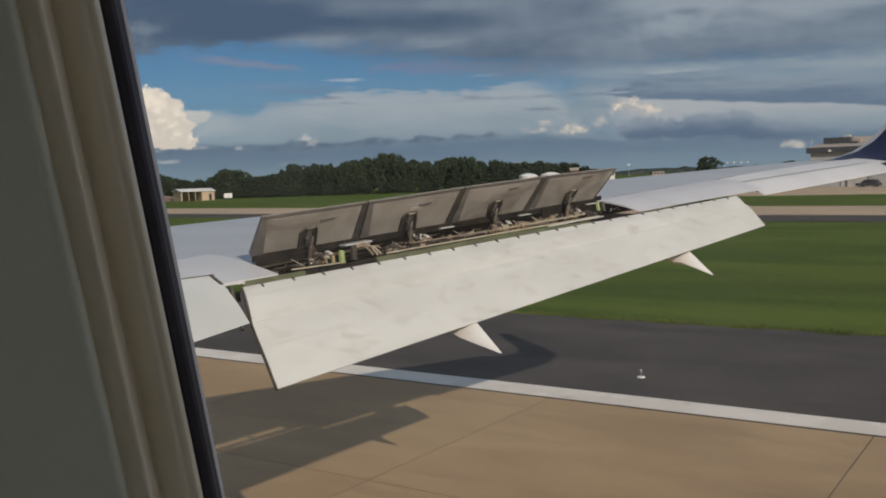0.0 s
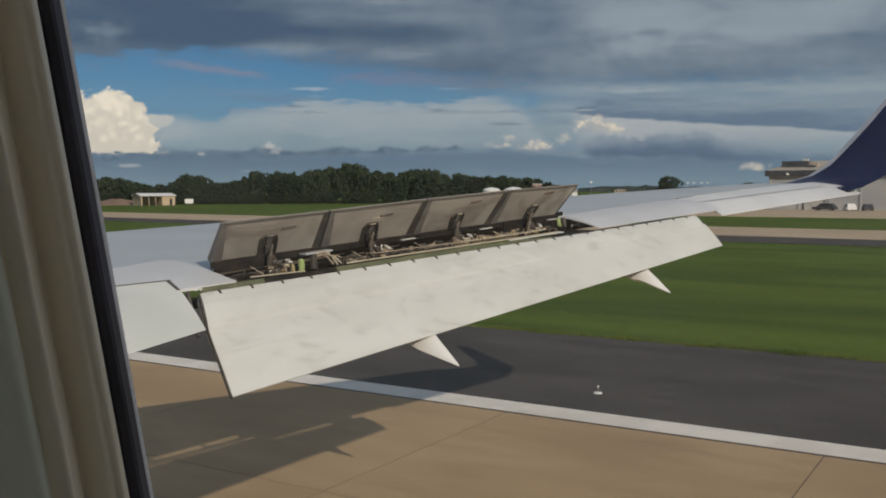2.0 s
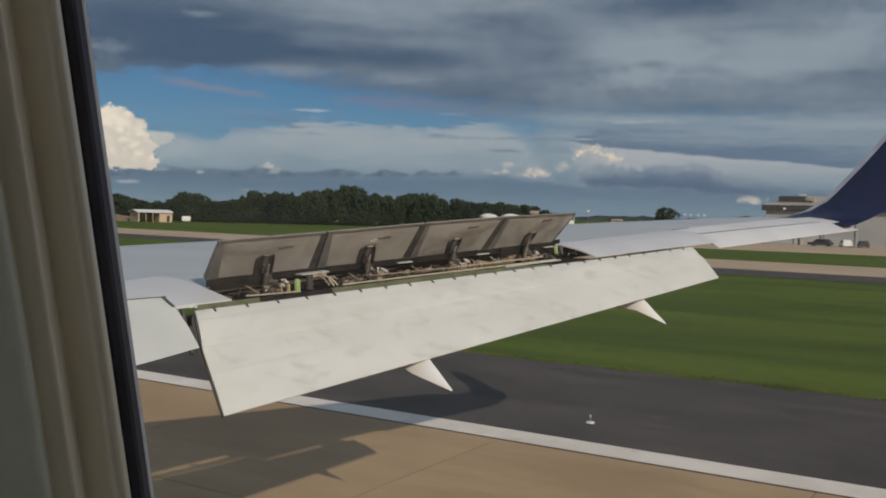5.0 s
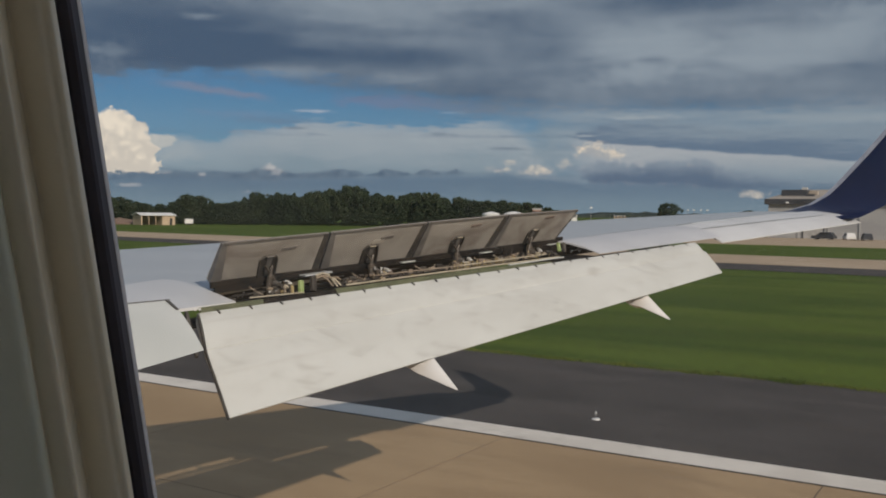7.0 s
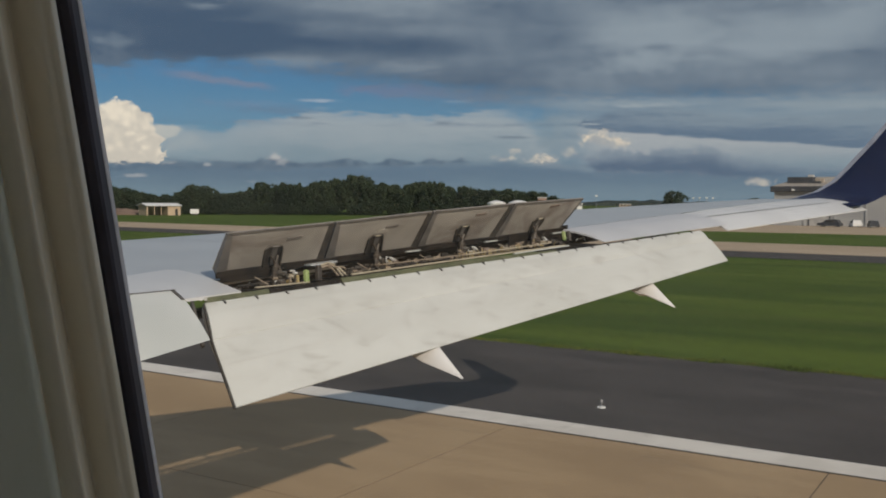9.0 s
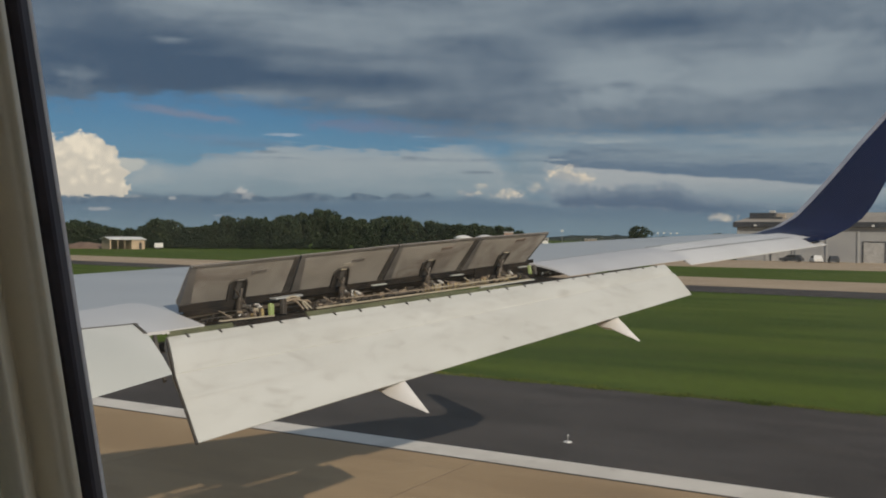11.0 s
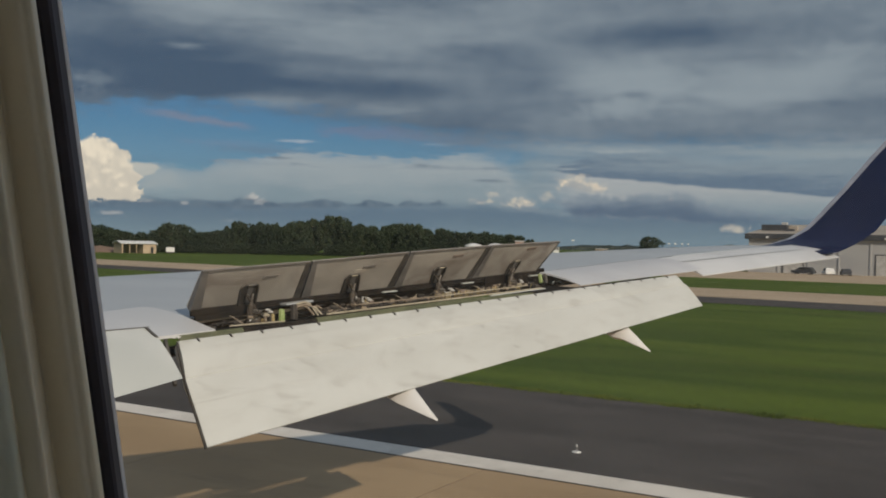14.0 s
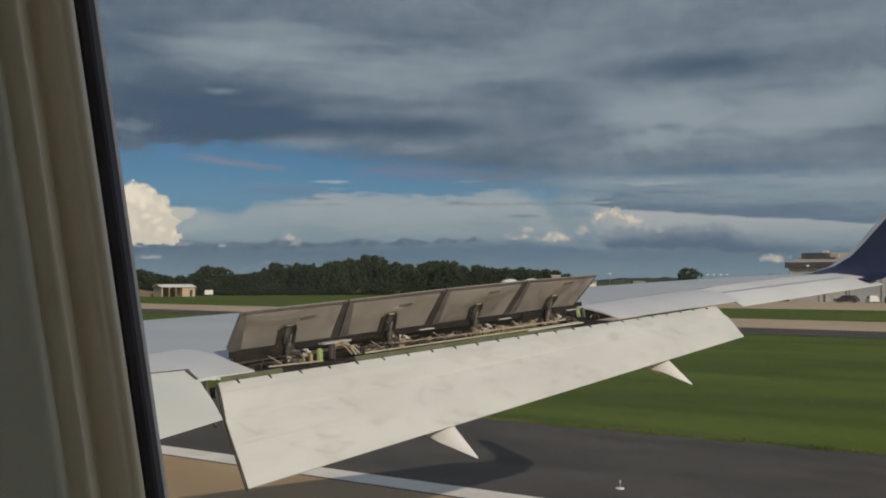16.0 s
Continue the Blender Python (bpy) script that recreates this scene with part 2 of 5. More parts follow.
    # row of small flat-based clouds along the horizon
    row_top = line((30, 2.2), (38.5, 2.0), (40.3, 2.15), (43.8, 2.06), (46.4, 2.06), (47.0, 2.3), (47.9, 2.5), (48.7, 2.34), (49.3, 2.12), (50.7, 2.22), (52.0, 2.42), (53.4, 2.3), (53.7, 2.12), (54.0, 2.2), (55.1, 2.40), (56.1, 2.28), (56.4, 2.14), (56.8, 2.24), (57.4, 2.48), (57.9, 2.32), (58.2, 2.2), (58.5, 2.36), (59.0, 2.52), (59.5, 2.36), (59.8, 2.1), (90, 1.0))
    row_low = line((30, 1.5), (38.5, 1.6), (40.3, 1.77), (46.4, 1.86), (48.0, 1.8), (49.3, 1.95), (52.0, 2.0), (53.4, 2.08), (53.7, 2.2), (54.0, 2.12), (55.1, 2.08), (56.1, 2.16), (56.4, 2.24), (57.4, 2.22), (58.2, 2.3), (59.0, 2.36), (59.8, 2.4), (90, 2.4))
    row = both(below(k.m("ADD", row_top, 0.05), 0.24, (heap, 0.26), (fine, 0.15)), above(k.m("SUBTRACT", row_low, 0.06), 0.22, (heap, 0.14)))
    col = lay(col, row, k.step(az, 44.0, 47.5, 0.6, 0.92), k.mix(k.step(heap, 0.35, 0.65), lin(82, 101, 120), lin(104, 122, 138)))
    for a, e, wa, we, c in ((47.95, 2.50, 0.50, 0.27, 0.8), (40.0, 1.33, 1.0, 0.16, 0.5), (44.0, 2.02, 0.3, 0.13, 0.5), (42.0, 2.1, 0.6, 0.14, 0.35), (48.4, 2.3, 0.6, 0.3, 0.4), (46.6, 1.05, 0.5, 0.1, 0.35)):
        col = lay(col, blob(a, e, wa, we, 1.4, 0.0, 0.9, heap), c, lin(184, 186, 186))
    # tall sunlit cloud with a flat base, and its ragged side
    tower_top = line((30, 4.6), (36.1, 5.1), (37.3, 5.3), (38.2, 5.45), (38.7, 5.3), (39.3, 5.66), (39.9, 5.3), (40.6, 5.0), (41.1, 4.5), (41.4, 4.0), (41.6, 3.2), (41.75, 2.0), (41.9, 0.0), (90, 0.0))
    base = above(2.02, 0.16, (heap, 0.35), (fine, 0.15))
    side = both(blob(41.6, 3.82, 1.35, 0.52, 0.9, 0.0, 0.5, puff), base)
    col = lay(col, side, 0.85, lin(196, 196, 188))
    col = lay(col, both(blob(42.6, 3.5, 2.2, 0.9, 1.1, 0.0, 0.9, fine), base), 0.45, lin(168, 176, 178))
    tower = both(below(k.m("SUBTRACT", tower_top, k.m("MULTIPLY", k.m("SUBTRACT", curl, 0.35), 0.9)), 0.34, (heap, 0.35)), base)
    lit = k.step(k.m("ADD", k.m("SUBTRACT", k.m("ADD", 0.75, off(puff, 1.6)), curl), k.m("ADD", off(heap, 0.8), k.m("MULTIPLY", k.m("SUBTRACT", el, 3.6), 0.10))), 0.05, 0.75)
    col = k.mix(tower, col, k.mix(lit, lin(203, 198, 186), lin(232, 224, 206)))
    # the sheet overhead is thinner and warmer than the one far off
    warm = [k.step(el, 18.0, 45.0, a, b) for a, b in ((1.02, 1.40), (1.0, 1.29), (0.98, 1.26))]
    col = k.mix(1.0, col, k.xyz(*warm), "MULTIPLY")
    bg = k.node("ShaderNodeBackground")
    k.put(bg.inputs[0], col)
    bg.inputs[1].default_value = 1.0
    out = k.node("ShaderNodeOutputWorld")
    k.put(out.inputs[0], bg.outputs[0])


build_sky()


# materials
def paint(name, a, b, rough=0.5, metal=0.0, scale=1.0, stretch=(1, 1, 1), turn=(0, 0, 0), lo=0.35, hi=0.65, grain=0.12, grain_scale=30.0,
          bump=0.0, bump_scale=60.0, stain=None, stain_scale=0.6, stain_lo=0.55, stain_hi=0.75, stain_stretch=(1, 1, 1), random_tone=0.0, rough_var=0.1, spec=0.5, stain_lean=0.5, fleck=None, fleck_scale=20.0, fleck_lo=0.66, fleck_stretch=(1, 1, 1)):
    """A surface with two tones at one scale, grain at a finer one, stains of a third colour, and relief."""
    mat = bpy.data.materials.new(name)
    mat.use_nodes = True
    k = Nodes(mat.node_tree)
    at = k.node("ShaderNodeTexCoord").outputs["Object"]
    if random_tone:
        info = k.node("ShaderNodeObjectInfo").outputs["Random"]
        shift = k.node("ShaderNodeVectorMath", operation="ADD")
        k.put(shift.inputs[0], at)
        k.put(shift.inputs[1], k.xyz(k.m("MULTIPLY", info, 91.0), k.m("MULTIPLY", info, 57.0), 0.0))
        at = shift.outputs[0]
    big = k.noise(k.map(at, stretch, turn), scale, 5, 0.6, 0.3)
    col = k.mix(k.step(big, lo, hi), a, b)
    fine = k.noise(at, grain_scale, 4, 0.6)
    f = k.m("ADD", 1.0 - grain, k.m("MULTIPLY", fine, 2 * grain))
    if random_tone:
        f = k.m("MULTIPLY", f, k.m("ADD", 1.0 - random_tone / 2, k.m("MULTIPLY", info, random_tone)))
    col = k.mix(1.0, col, k.xyz(f, f, f), "MULTIPLY")
    if stain:
        s = k.noise(k.map(at, stain_stretch, turn), stain_scale, 6, 0.62, stain_lean)
        col = k.mix(k.step(s, stain_lo, stain_hi, 0.0, stain[3]), col, stain[:3])
    if fleck:
        s = k.noise(k.map(at, fleck_stretch, turn), fleck_scale, 5, 0.7, 0.8)
        col = k.mix(k.step(s, fleck_lo, fleck_lo + 0.10, 0.0, fleck[3]), col, fleck[:3])
    p = k.node("ShaderNodeBsdfPrincipled")
    k.put(p.inputs["Base Color"], col)
    k.put(p.inputs["Roughness"], k.m("ADD", rough - rough_var / 2, k.m("MULTIPLY", big, rough_var)))
    p.inputs["Metallic"].default_value = metal
    p.inputs["Specular IOR Level"].default_value = spec
    if bump:
        b_node = k.node("ShaderNodeBump")
        b_node.inputs["Strength"].default_value, b_node.inputs["Distance"].default_value = 0.6, bump
        k.put(b_node.inputs["Height"], k.noise(at, bump_scale, 5, 0.6))
        k.put(p.inputs["Normal"], b_node.outputs[0])
    out = k.node("ShaderNodeOutputMaterial")
    k.put(out.inputs[0], p.outputs[0])
    return mat


SWEEP = (0, 0, math.atan(0.21))
M_WING = paint("wing grey paint", (0.465, 0.495, 0.520), (0.525, 0.555, 0.575), 0.42, scale=0.9, stretch=(1.6, 0.35, 1), grain=0.05, stain=(0.32, 0.31, 0.29, 0.35), stain_scale=1.4, stain_stretch=(2.2, 0.3, 1))
M_TRAIL = paint("trailing panel paint", (0.56, 0.565, 0.585), (0.62, 0.625, 0.64), 0.42, scale=0.9, stretch=(1.6, 0.4, 1), grain=0.05, stain=(0.42, 0.41, 0.39, 0.35), stain_scale=1.6, stain_stretch=(2.2, 0.3, 1))
M_AILERON = paint("aileron paint", (0.62, 0.625, 0.63), (0.68, 0.685, 0.69), 0.42, scale=0.9, stretch=(1.6, 0.4, 1), grain=0.05, stain=(0.5, 0.49, 0.47, 0.35), stain_scale=1.6, stain_stretch=(2.2, 0.3, 1))
M_FLAP = paint("flap white paint", (0.597, 0.598, 0.556), (0.66, 0.664, 0.624), 0.48, scale=3.2, stretch=(0.35, 1.0, 1.0), grain=0.07, grain_scale=26.0, lo=0.3, hi=0.7,
               stain=(0.38, 0.355, 0.32, 0.42), stain_scale=3.4, stain_lo=0.49, stain_hi=0.72, stain_stretch=(1.0, 1.0, 2.6), stain_lean=0.9,
               fleck=(0.24, 0.22, 0.20, 0.55), fleck_scale=7.0, fleck_lo=0.64, fleck_stretch=(0.7, 1.0, 1.6))
M_FLAP_IN = paint("inboard flap paint", (0.54, 0.56, 0.535), (0.60, 0.615, 0.59), 0.42, scale=1.2, grain=0.04, stain=(0.42, 0.42, 0.38, 0.3), stain_scale=2.0)
M_WHITE = paint("fairing white paint", (0.70, 0.69, 0.67), (0.78, 0.77, 0.75), 0.4, scale=3.0, grain=0.04)
M_SPOILER = paint("spoiler underside", (0.38, 0.352, 0.312), (0.475, 0.442, 0.395), 0.6, scale=3.4, stretch=(1, 1, 0.5), grain=0.12, grain_scale=45, stain=(0.16, 0.12, 0.095, 0.6), stain_scale=1.9, stain_lo=0.47, stain_hi=0.70, stain_stretch=(0.8, 0.8, 1.5), stain_lean=0.9,
                  fleck=(0.10, 0.08, 0.065, 0.5), fleck_scale=11.0, fleck_lo=0.63)
M_RUST = paint("brown scorched patch", (0.16, 0.115, 0.09), (0.25, 0.20, 0.165), 0.7, scale=14, lo=0.4, hi=0.6)
M_PALE_PATCH = paint("pale worn patch", (0.47, 0.43, 0.37), (0.53, 0.49, 0.42), 0.6, scale=9)
M_BAY = paint("grimy bay", (0.030, 0.025, 0.020), (0.075, 0.06, 0.045), 0.65, scale=4, grain=0.2, stain=(0.14, 0.11, 0.06, 0.6), stain_scale=7, stain_lo=0.58)
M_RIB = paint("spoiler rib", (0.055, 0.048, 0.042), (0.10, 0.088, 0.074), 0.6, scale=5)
M_JOINT_LINE = paint("sealed joint", (0.20, 0.205, 0.215), (0.27, 0.275, 0.285), 0.6, scale=4)
M_SEAM = paint("painted seam", (0.53, 0.52, 0.49), (0.64, 0.63, 0.60), 0.5, scale=5)
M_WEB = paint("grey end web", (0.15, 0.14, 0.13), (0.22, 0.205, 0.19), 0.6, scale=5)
M_PATCH = paint("worn patch", (0.17, 0.155, 0.14), (0.22, 0.20, 0.18), 0.6, scale=12)
M_HOSE = paint("tan hose", (0.26, 0.205, 0.15), (0.38, 0.31, 0.23), 0.55, scale=9)
# near-black that puts the open bay's deep shade into the colour
M_SHADE_BLACK = paint("shade black", (0.009, 0.007, 0.0055), (0.026, 0.020, 0.0145), 0.8, scale=6, grain=0.25, spec=0.2)
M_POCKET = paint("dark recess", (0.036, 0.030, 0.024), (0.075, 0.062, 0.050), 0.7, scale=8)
M_PRIMER = paint("green primer", (0.080, 0.088, 0.044), (0.125, 0.130, 0.068), 0.55, scale=3, stain=(0.07, 0.06, 0.04, 0.7), stain_scale=4)
M_OIL = paint("oily brown metal", (0.045, 0.036, 0.027), (0.115, 0.092, 0.070), 0.45, scale=18, grain=0.2, spec=0.6)
M_LIME = paint("lime primer", (0.28, 0.38, 0.12), (0.38, 0.46, 0.2), 0.5, scale=8)
M_BRASS = paint("gold cadmium plating", (0.46, 0.34, 0.15), (0.62, 0.50, 0.26), 0.42, metal=0.3, scale=9)
M_STEEL = paint("worn steel", (0.35, 0.33, 0.30), (0.55, 0.53, 0.5), 0.35, metal=0.8, scale=9)
M_CREAM_BAR = paint("cream sealant bar", (0.40, 0.35, 0.255), (0.54, 0.48, 0.37), 0.55, scale=5)
M_CLIP = paint("dark clip", (0.03, 0.028, 0.026), (0.07, 0.06, 0.05), 0.5, scale=20)
M_BLUE = paint("winglet blue paint", (0.0035, 0.009, 0.046), (0.005, 0.012, 0.056), 0.34, spec=0.3, scale=1.0, grain=0.04)
M_EDGE = paint("bare metal edge", (0.55, 0.54, 0.58), (0.66, 0.65, 0.68), 0.35, metal=0.5, scale=4)
M_SKIN = paint("fuselage white paint", (0.82, 0.82, 0.81), (0.86, 0.86, 0.85), 0.35, scale=1.0)
M_REVEAL = paint("window surround plastic", (0.85, 0.765, 0.60), (0.89, 0.805, 0.64), 0.32, spec=0.9, scale=9, grain=0.03, grain_scale=400, bump=0.0002, bump_scale=900)
M_PANEL = paint("sidewall panel", (0.76, 0.78, 0.66), (0.81, 0.83, 0.71), 0.5, scale=5, grain=0.02, grain_scale=500, bump=0.0001, bump_scale=700)
M_SEAL = paint("black window seal", (0.055, 0.050, 0.066), (0.075, 0.068, 0.088), 0.7, scale=30, spec=0.4)
M_SURROUND = paint("outer pane rim", (0.84, 0.80, 0.82), (0.88, 0.85, 0.86), 0.5, scale=20)
M_CONCRETE = paint("runway concrete", (0.385, 0.268, 0.152), (0.475, 0.338, 0.196), 0.85, scale=0.35, stretch=(1.5, 0.5, 1), grain=0.14, grain_scale=9, bump=0.004, bump_scale=50,
                   stain=(0.21, 0.155, 0.105, 0.55), stain_scale=0.5, stain_lo=0.52, stain_hi=0.8, stain_stretch=(2.2, 0.3, 1), random_tone=0.10, spec=0.2)
M_JOINT = paint("joint filler", (0.10, 0.075, 0.054), (0.17, 0.13, 0.09), 0.9, scale=2)
M_SEALANT = paint("dark joint sealant", (0.035, 0.028, 0.024), (0.06, 0.05, 0.042), 0.8, scale=3)
M_LINE = paint("white marking paint", (0.72, 0.67, 0.595), (0.83, 0.78, 0.70), 0.9, scale=0.8, grain=0.1, grain_scale=12, stain=(0.40, 0.36, 0.31, 0.5), stain_scale=2.0, stain_lo=0.56, spec=0.05)
M_ASPHALT = paint("shoulder asphalt", (0.074, 0.067, 0.063), (0.102, 0.092, 0.086), 0.9, scale=0.5, stretch=(1.3, 0.5, 1), grain=0.22, grain_scale=14, bump=0.006, bump_scale=45,
                  stain=(0.115, 0.098, 0.084, 0.5), stain_scale=0.6, stain_lo=0.52, stain_hi=0.75, stain_stretch=(2.2, 0.22, 1), fleck=(0.045, 0.041, 0.039, 0.4), fleck_scale=0.8, fleck_lo=0.58, fleck_stretch=(2.0, 0.25, 1), spec=0.08)
M_GRASS = paint("mown grass", (0.056, 0.092, 0.011), (0.102, 0.145, 0.019), 0.95, scale=0.16, stretch=(1.6, 0.25, 1), grain=0.30, grain_scale=2.6, bump=0.03, bump_scale=4,
                stain=(0.175, 0.175, 0.045, 0.65), stain_scale=0.13, stain_lo=0.54, stain_hi=0.75, stain_stretch=(2.2, 0.09, 1), fleck=(0.056, 0.088, 0.012, 0.35), fleck_scale=0.45, fleck_lo=0.55, fleck_stretch=(1.4, 0.4, 1), spec=0.1)
M_BLADE = paint("grass blades", (0.06, 0.095, 0.012), (0.115, 0.145, 0.022), 0.8, scale=0.4, grain=0.2, grain_scale=5, spec=0.2)
M_STRAW = paint("dry grass", (0.15, 0.145, 0.045), (0.21, 0.19, 0.07), 0.85, scale=0.5, grain=0.2, grain_scale=6, spec=0.1)
M_TAXI = paint("taxiway concrete", (0.44, 0.335, 0.225), (0.53, 0.41, 0.285), 0.85, scale=0.2, stretch=(1.5, 0.4, 1), grain=0.1, grain_scale=3, spec=0.2)
def leaf_material():
    """Thin leaves: half of the light that meets them goes through."""
    mat = bpy.data.materials.new("foliage")
    mat.use_nodes = True
    k = Nodes(mat.node_tree)
    at = k.node("ShaderNodeTexCoord").outputs["Object"]
    col = k.mix(k.step(k.noise(at, 0.085, 5, 0.6, 0.3), 0.35, 0.65), (0.060, 0.084, 0.050), (0.088, 0.114, 0.064))
    f = k.m("ADD", 0.88, k.m("MULTIPLY", k.noise(at, 1.2, 4, 0.6), 0.24))
    col = k.mix(1.0, col, k.xyz(f, f, f), "MULTIPLY")
    face, back, both = k.node("ShaderNodeBsdfDiffuse"), k.node("ShaderNodeBsdfTranslucent"), k.node("ShaderNodeMixShader")
    k.put(face.inputs["Color"], col)
    k.put(back.inputs["Color"], col)
    both.inputs[0].default_value = 0.45
    k.put(both.inputs[1], face.outputs[0])
    k.put(both.inputs[2], back.outputs[0])
    out = k.node("ShaderNodeOutputMaterial")
    k.put(out.inputs[0], both.outputs[0])
    return mat


M_LEAF = leaf_material()
M_FAR_LEAF = paint("far woods", (0.038, 0.050, 0.046), (0.055, 0.068, 0.058), 0.9, scale=0.03, grain=0.3, grain_scale=0.2, spec=0.1)
M_BARK = paint("bark", (0.08, 0.06, 0.045), (0.13, 0.10, 0.075), 0.9, scale=3)
M_WALL = paint("hangar wall sheet", (0.36, 0.36, 0.36), (0.43, 0.43, 0.42), 0.6, scale=0.15, stretch=(1, 0.4, 2), grain=0.05)
M_FASCIA = paint("dark fascia", (0.042, 0.045, 0.052), (0.06, 0.063, 0.07), 0.6, scale=0.3)
M_ROOF = paint("tan roof membrane", (0.36, 0.31, 0.25), (0.45, 0.39, 0.32), 0.8, scale=0.08, grain=0.08, grain_scale=1, stain=(0.26, 0.22, 0.18, 0.5), stain_scale=0.1)
M_UNIT = paint("rooftop unit metal", (0.40, 0.39, 0.37), (0.52, 0.51, 0.49), 0.5, scale=1)
M_TAN = paint("tan plaster", (0.48, 0.36, 0.24), (0.54, 0.42, 0.29), 0.8, scale=0.6)
M_PINK = paint("pinkish brick", (0.42, 0.26, 0.20), (0.48, 0.31, 0.24), 0.85, scale=0.5)
M_BRIGHT = paint("white metal roof", (0.74, 0.73, 0.70), (0.82, 0.81, 0.78), 0.5, scale=0.5)
M_DARK = paint("dark opening", (0.02, 0.02, 0.02), (0.04, 0.038, 0.035), 0.8, scale=1)
M_TANK = paint("white tank paint", (0.72, 0.71, 0.68), (0.80, 0.79, 0.76), 0.5, scale=0.3)
M_SOIL = paint("bare soil", (0.16, 0.105, 0.075), (0.22, 0.15, 0.11), 0.95, scale=0.6, grain=0.2, grain_scale=3, bump=0.05, bump_scale=3)
M_POLE = paint("galvanised pole", (0.30, 0.30, 0.30), (0.4, 0.4, 0.4), 0.5, metal=0.5, scale=2)
M_LENS = paint("lamp lens", (0.75, 0.75, 0.72), (0.82, 0.82, 0.8), 0.2, scale=5)


def pane_material():
    mat = bpy.data.materials.new("window pane")
    mat.use_nodes = True
    k = Nodes(mat.node_tree)
    clear, shine, mixed = k.node("ShaderNodeBsdfTransparent"), k.node("ShaderNodeBsdfGlossy"), k.node("ShaderNodeMixShader")
    clear.inputs[0].default_value = (0.98, 0.98, 0.98, 1)
    shine.inputs["Roughness"].default_value = 0.05
    f = k.node("ShaderNodeFresnel")
    f.inputs[0].default_value = 1.3
    k.put(mixed.inputs[0], k.m("MULTIPLY", f.outputs[0], 0.5))
    k.put(mixed.inputs[1], clear.outputs[0])
    k.put(mixed.inputs[2], shine.outputs[0])
    # a film of dust and wiping marks scatters a little daylight
    dust, dulled = k.node("ShaderNodeBsdfTranslucent"), k.node("ShaderNodeMixShader")
    dust.inputs[0].default_value = (0.95, 0.89, 0.78, 1)
    at = k.node("ShaderNodeTexCoord").outputs["Object"]
    smear = k.noise(k.map(at, (1, 1, 0.35), (0.25, 0, 0)), 34.0, 4, 0.55, 0.6)
    blot = k.noise(at, 9.0, 3, 0.5, 0.3)
    k.put(dulled.inputs[0], k.m("ADD", k.step(smear, 0.45, 0.8, 0.038, 0.066), k.step(blot, 0.4, 0.75, 0.0, 0.045)))
    k.put(dulled.inputs[1], mixed.outputs[0])
    k.put(dulled.inputs[2], dust.outputs[0])
    out = k.node("ShaderNodeOutputMaterial")
    k.put(out.inputs[0], dulled.outputs[0])
    return mat


M_PANE = pane_material()


# mesh helpers
def mesh_of(name, verts, faces, material, smooth=False):
    me = bpy.data.meshes.new(name)
    me.from_pydata([tuple(v) for v in verts], [], faces)
    bm = bmesh.new()
    bm.from_mesh(me)
    bmesh.ops.recalc_face_normals(bm, faces=bm.faces)
    bm.to_mesh(me)
    bm.free()
    me.materials.append(material)
    if smooth:
        me.shade_smooth()
        me.set_sharp_from_angle(angle=radians(35))
    return me


def part(name, data, parent=None, label=""):
    """One mesh object, under a thing where one is given."""
    ob = new(name, data)
    ob.parent = parent
    return tagged(ob, label)


def thing(name, label, category, group="", kind="", at=(0, 0, 0), turn=0.0):
    ob = new(name)
    ob.empty_display_size = 0.2
    ob.matrix_basis = pose(*at, 0, 0, turn)
    return tagged(ob, label, category, group, kind)


def loft(loops, closed=True, caps=True):
    """Verts and faces of a skin through loops of equally many points."""
    n = len(loops[0])
    verts = [v for loop in loops for v in loop]
    faces = []
    for i in range(len(loops) - 1):
        for j in range(n if closed else n - 1):
            a, b = i * n + j, i * n + (j + 1) % n
            faces.append((a, b, b + n, a + n))
    if caps and closed:
        faces += [tuple(range(n))[::-1], tuple(range(len(verts) - n, len(verts)))]
    return verts, faces


def join(*sets):
    verts, faces = [], []
    for v, f in sets:
        n = len(verts)
        verts += list(v)
        faces += [tuple(i + n for i in q) for q in f]
    return verts, faces


def box(lo, hi, bevel=0.0):
    """Verts and faces of a box, its upright and level edges cut off where bevel is given."""
    (x0, y0, z0), (x1, y1, z1) = lo, hi
    b = bevel
    if not b:
        return loft([[(x0, y0, z), (x1, y0, z), (x1, y1, z), (x0, y1, z)] for z in (z0, z1)])

    def ring(z, i):
        return [(x0 + b + i, y0 + i, z), (x1 - b - i, y0 + i, z), (x1 - i, y0 + b + i, z), (x1 - i, y1 - b - i, z),
                (x1 - b - i, y1 - i, z), (x0 + b + i, y1 - i, z), (x0 + i, y1 - b - i, z), (x0 + i, y0 + b + i, z)]
    return loft([ring(z0, b * 0.7), ring(z0 + b, 0), ring(z1 - b, 0), ring(z1, b * 0.7)])


def rod(a, b, r0, r1=None, n=8):
    """Verts and faces of a round bar from a to b."""
    a, b = Vector(a), Vector(b)
    r1 = r0 if r1 is None else r1
    q = (b - a).to_track_quat("Z", "Y").to_matrix()
    loops = []
    for p, r in ((a, r0), (b, r1)):
        loops.append([p + q @ Vector((r * math.cos(t), r * math.sin(t), 0)) for t in (2 * math.pi * i / n for i in range(n))])
    return loft(loops)


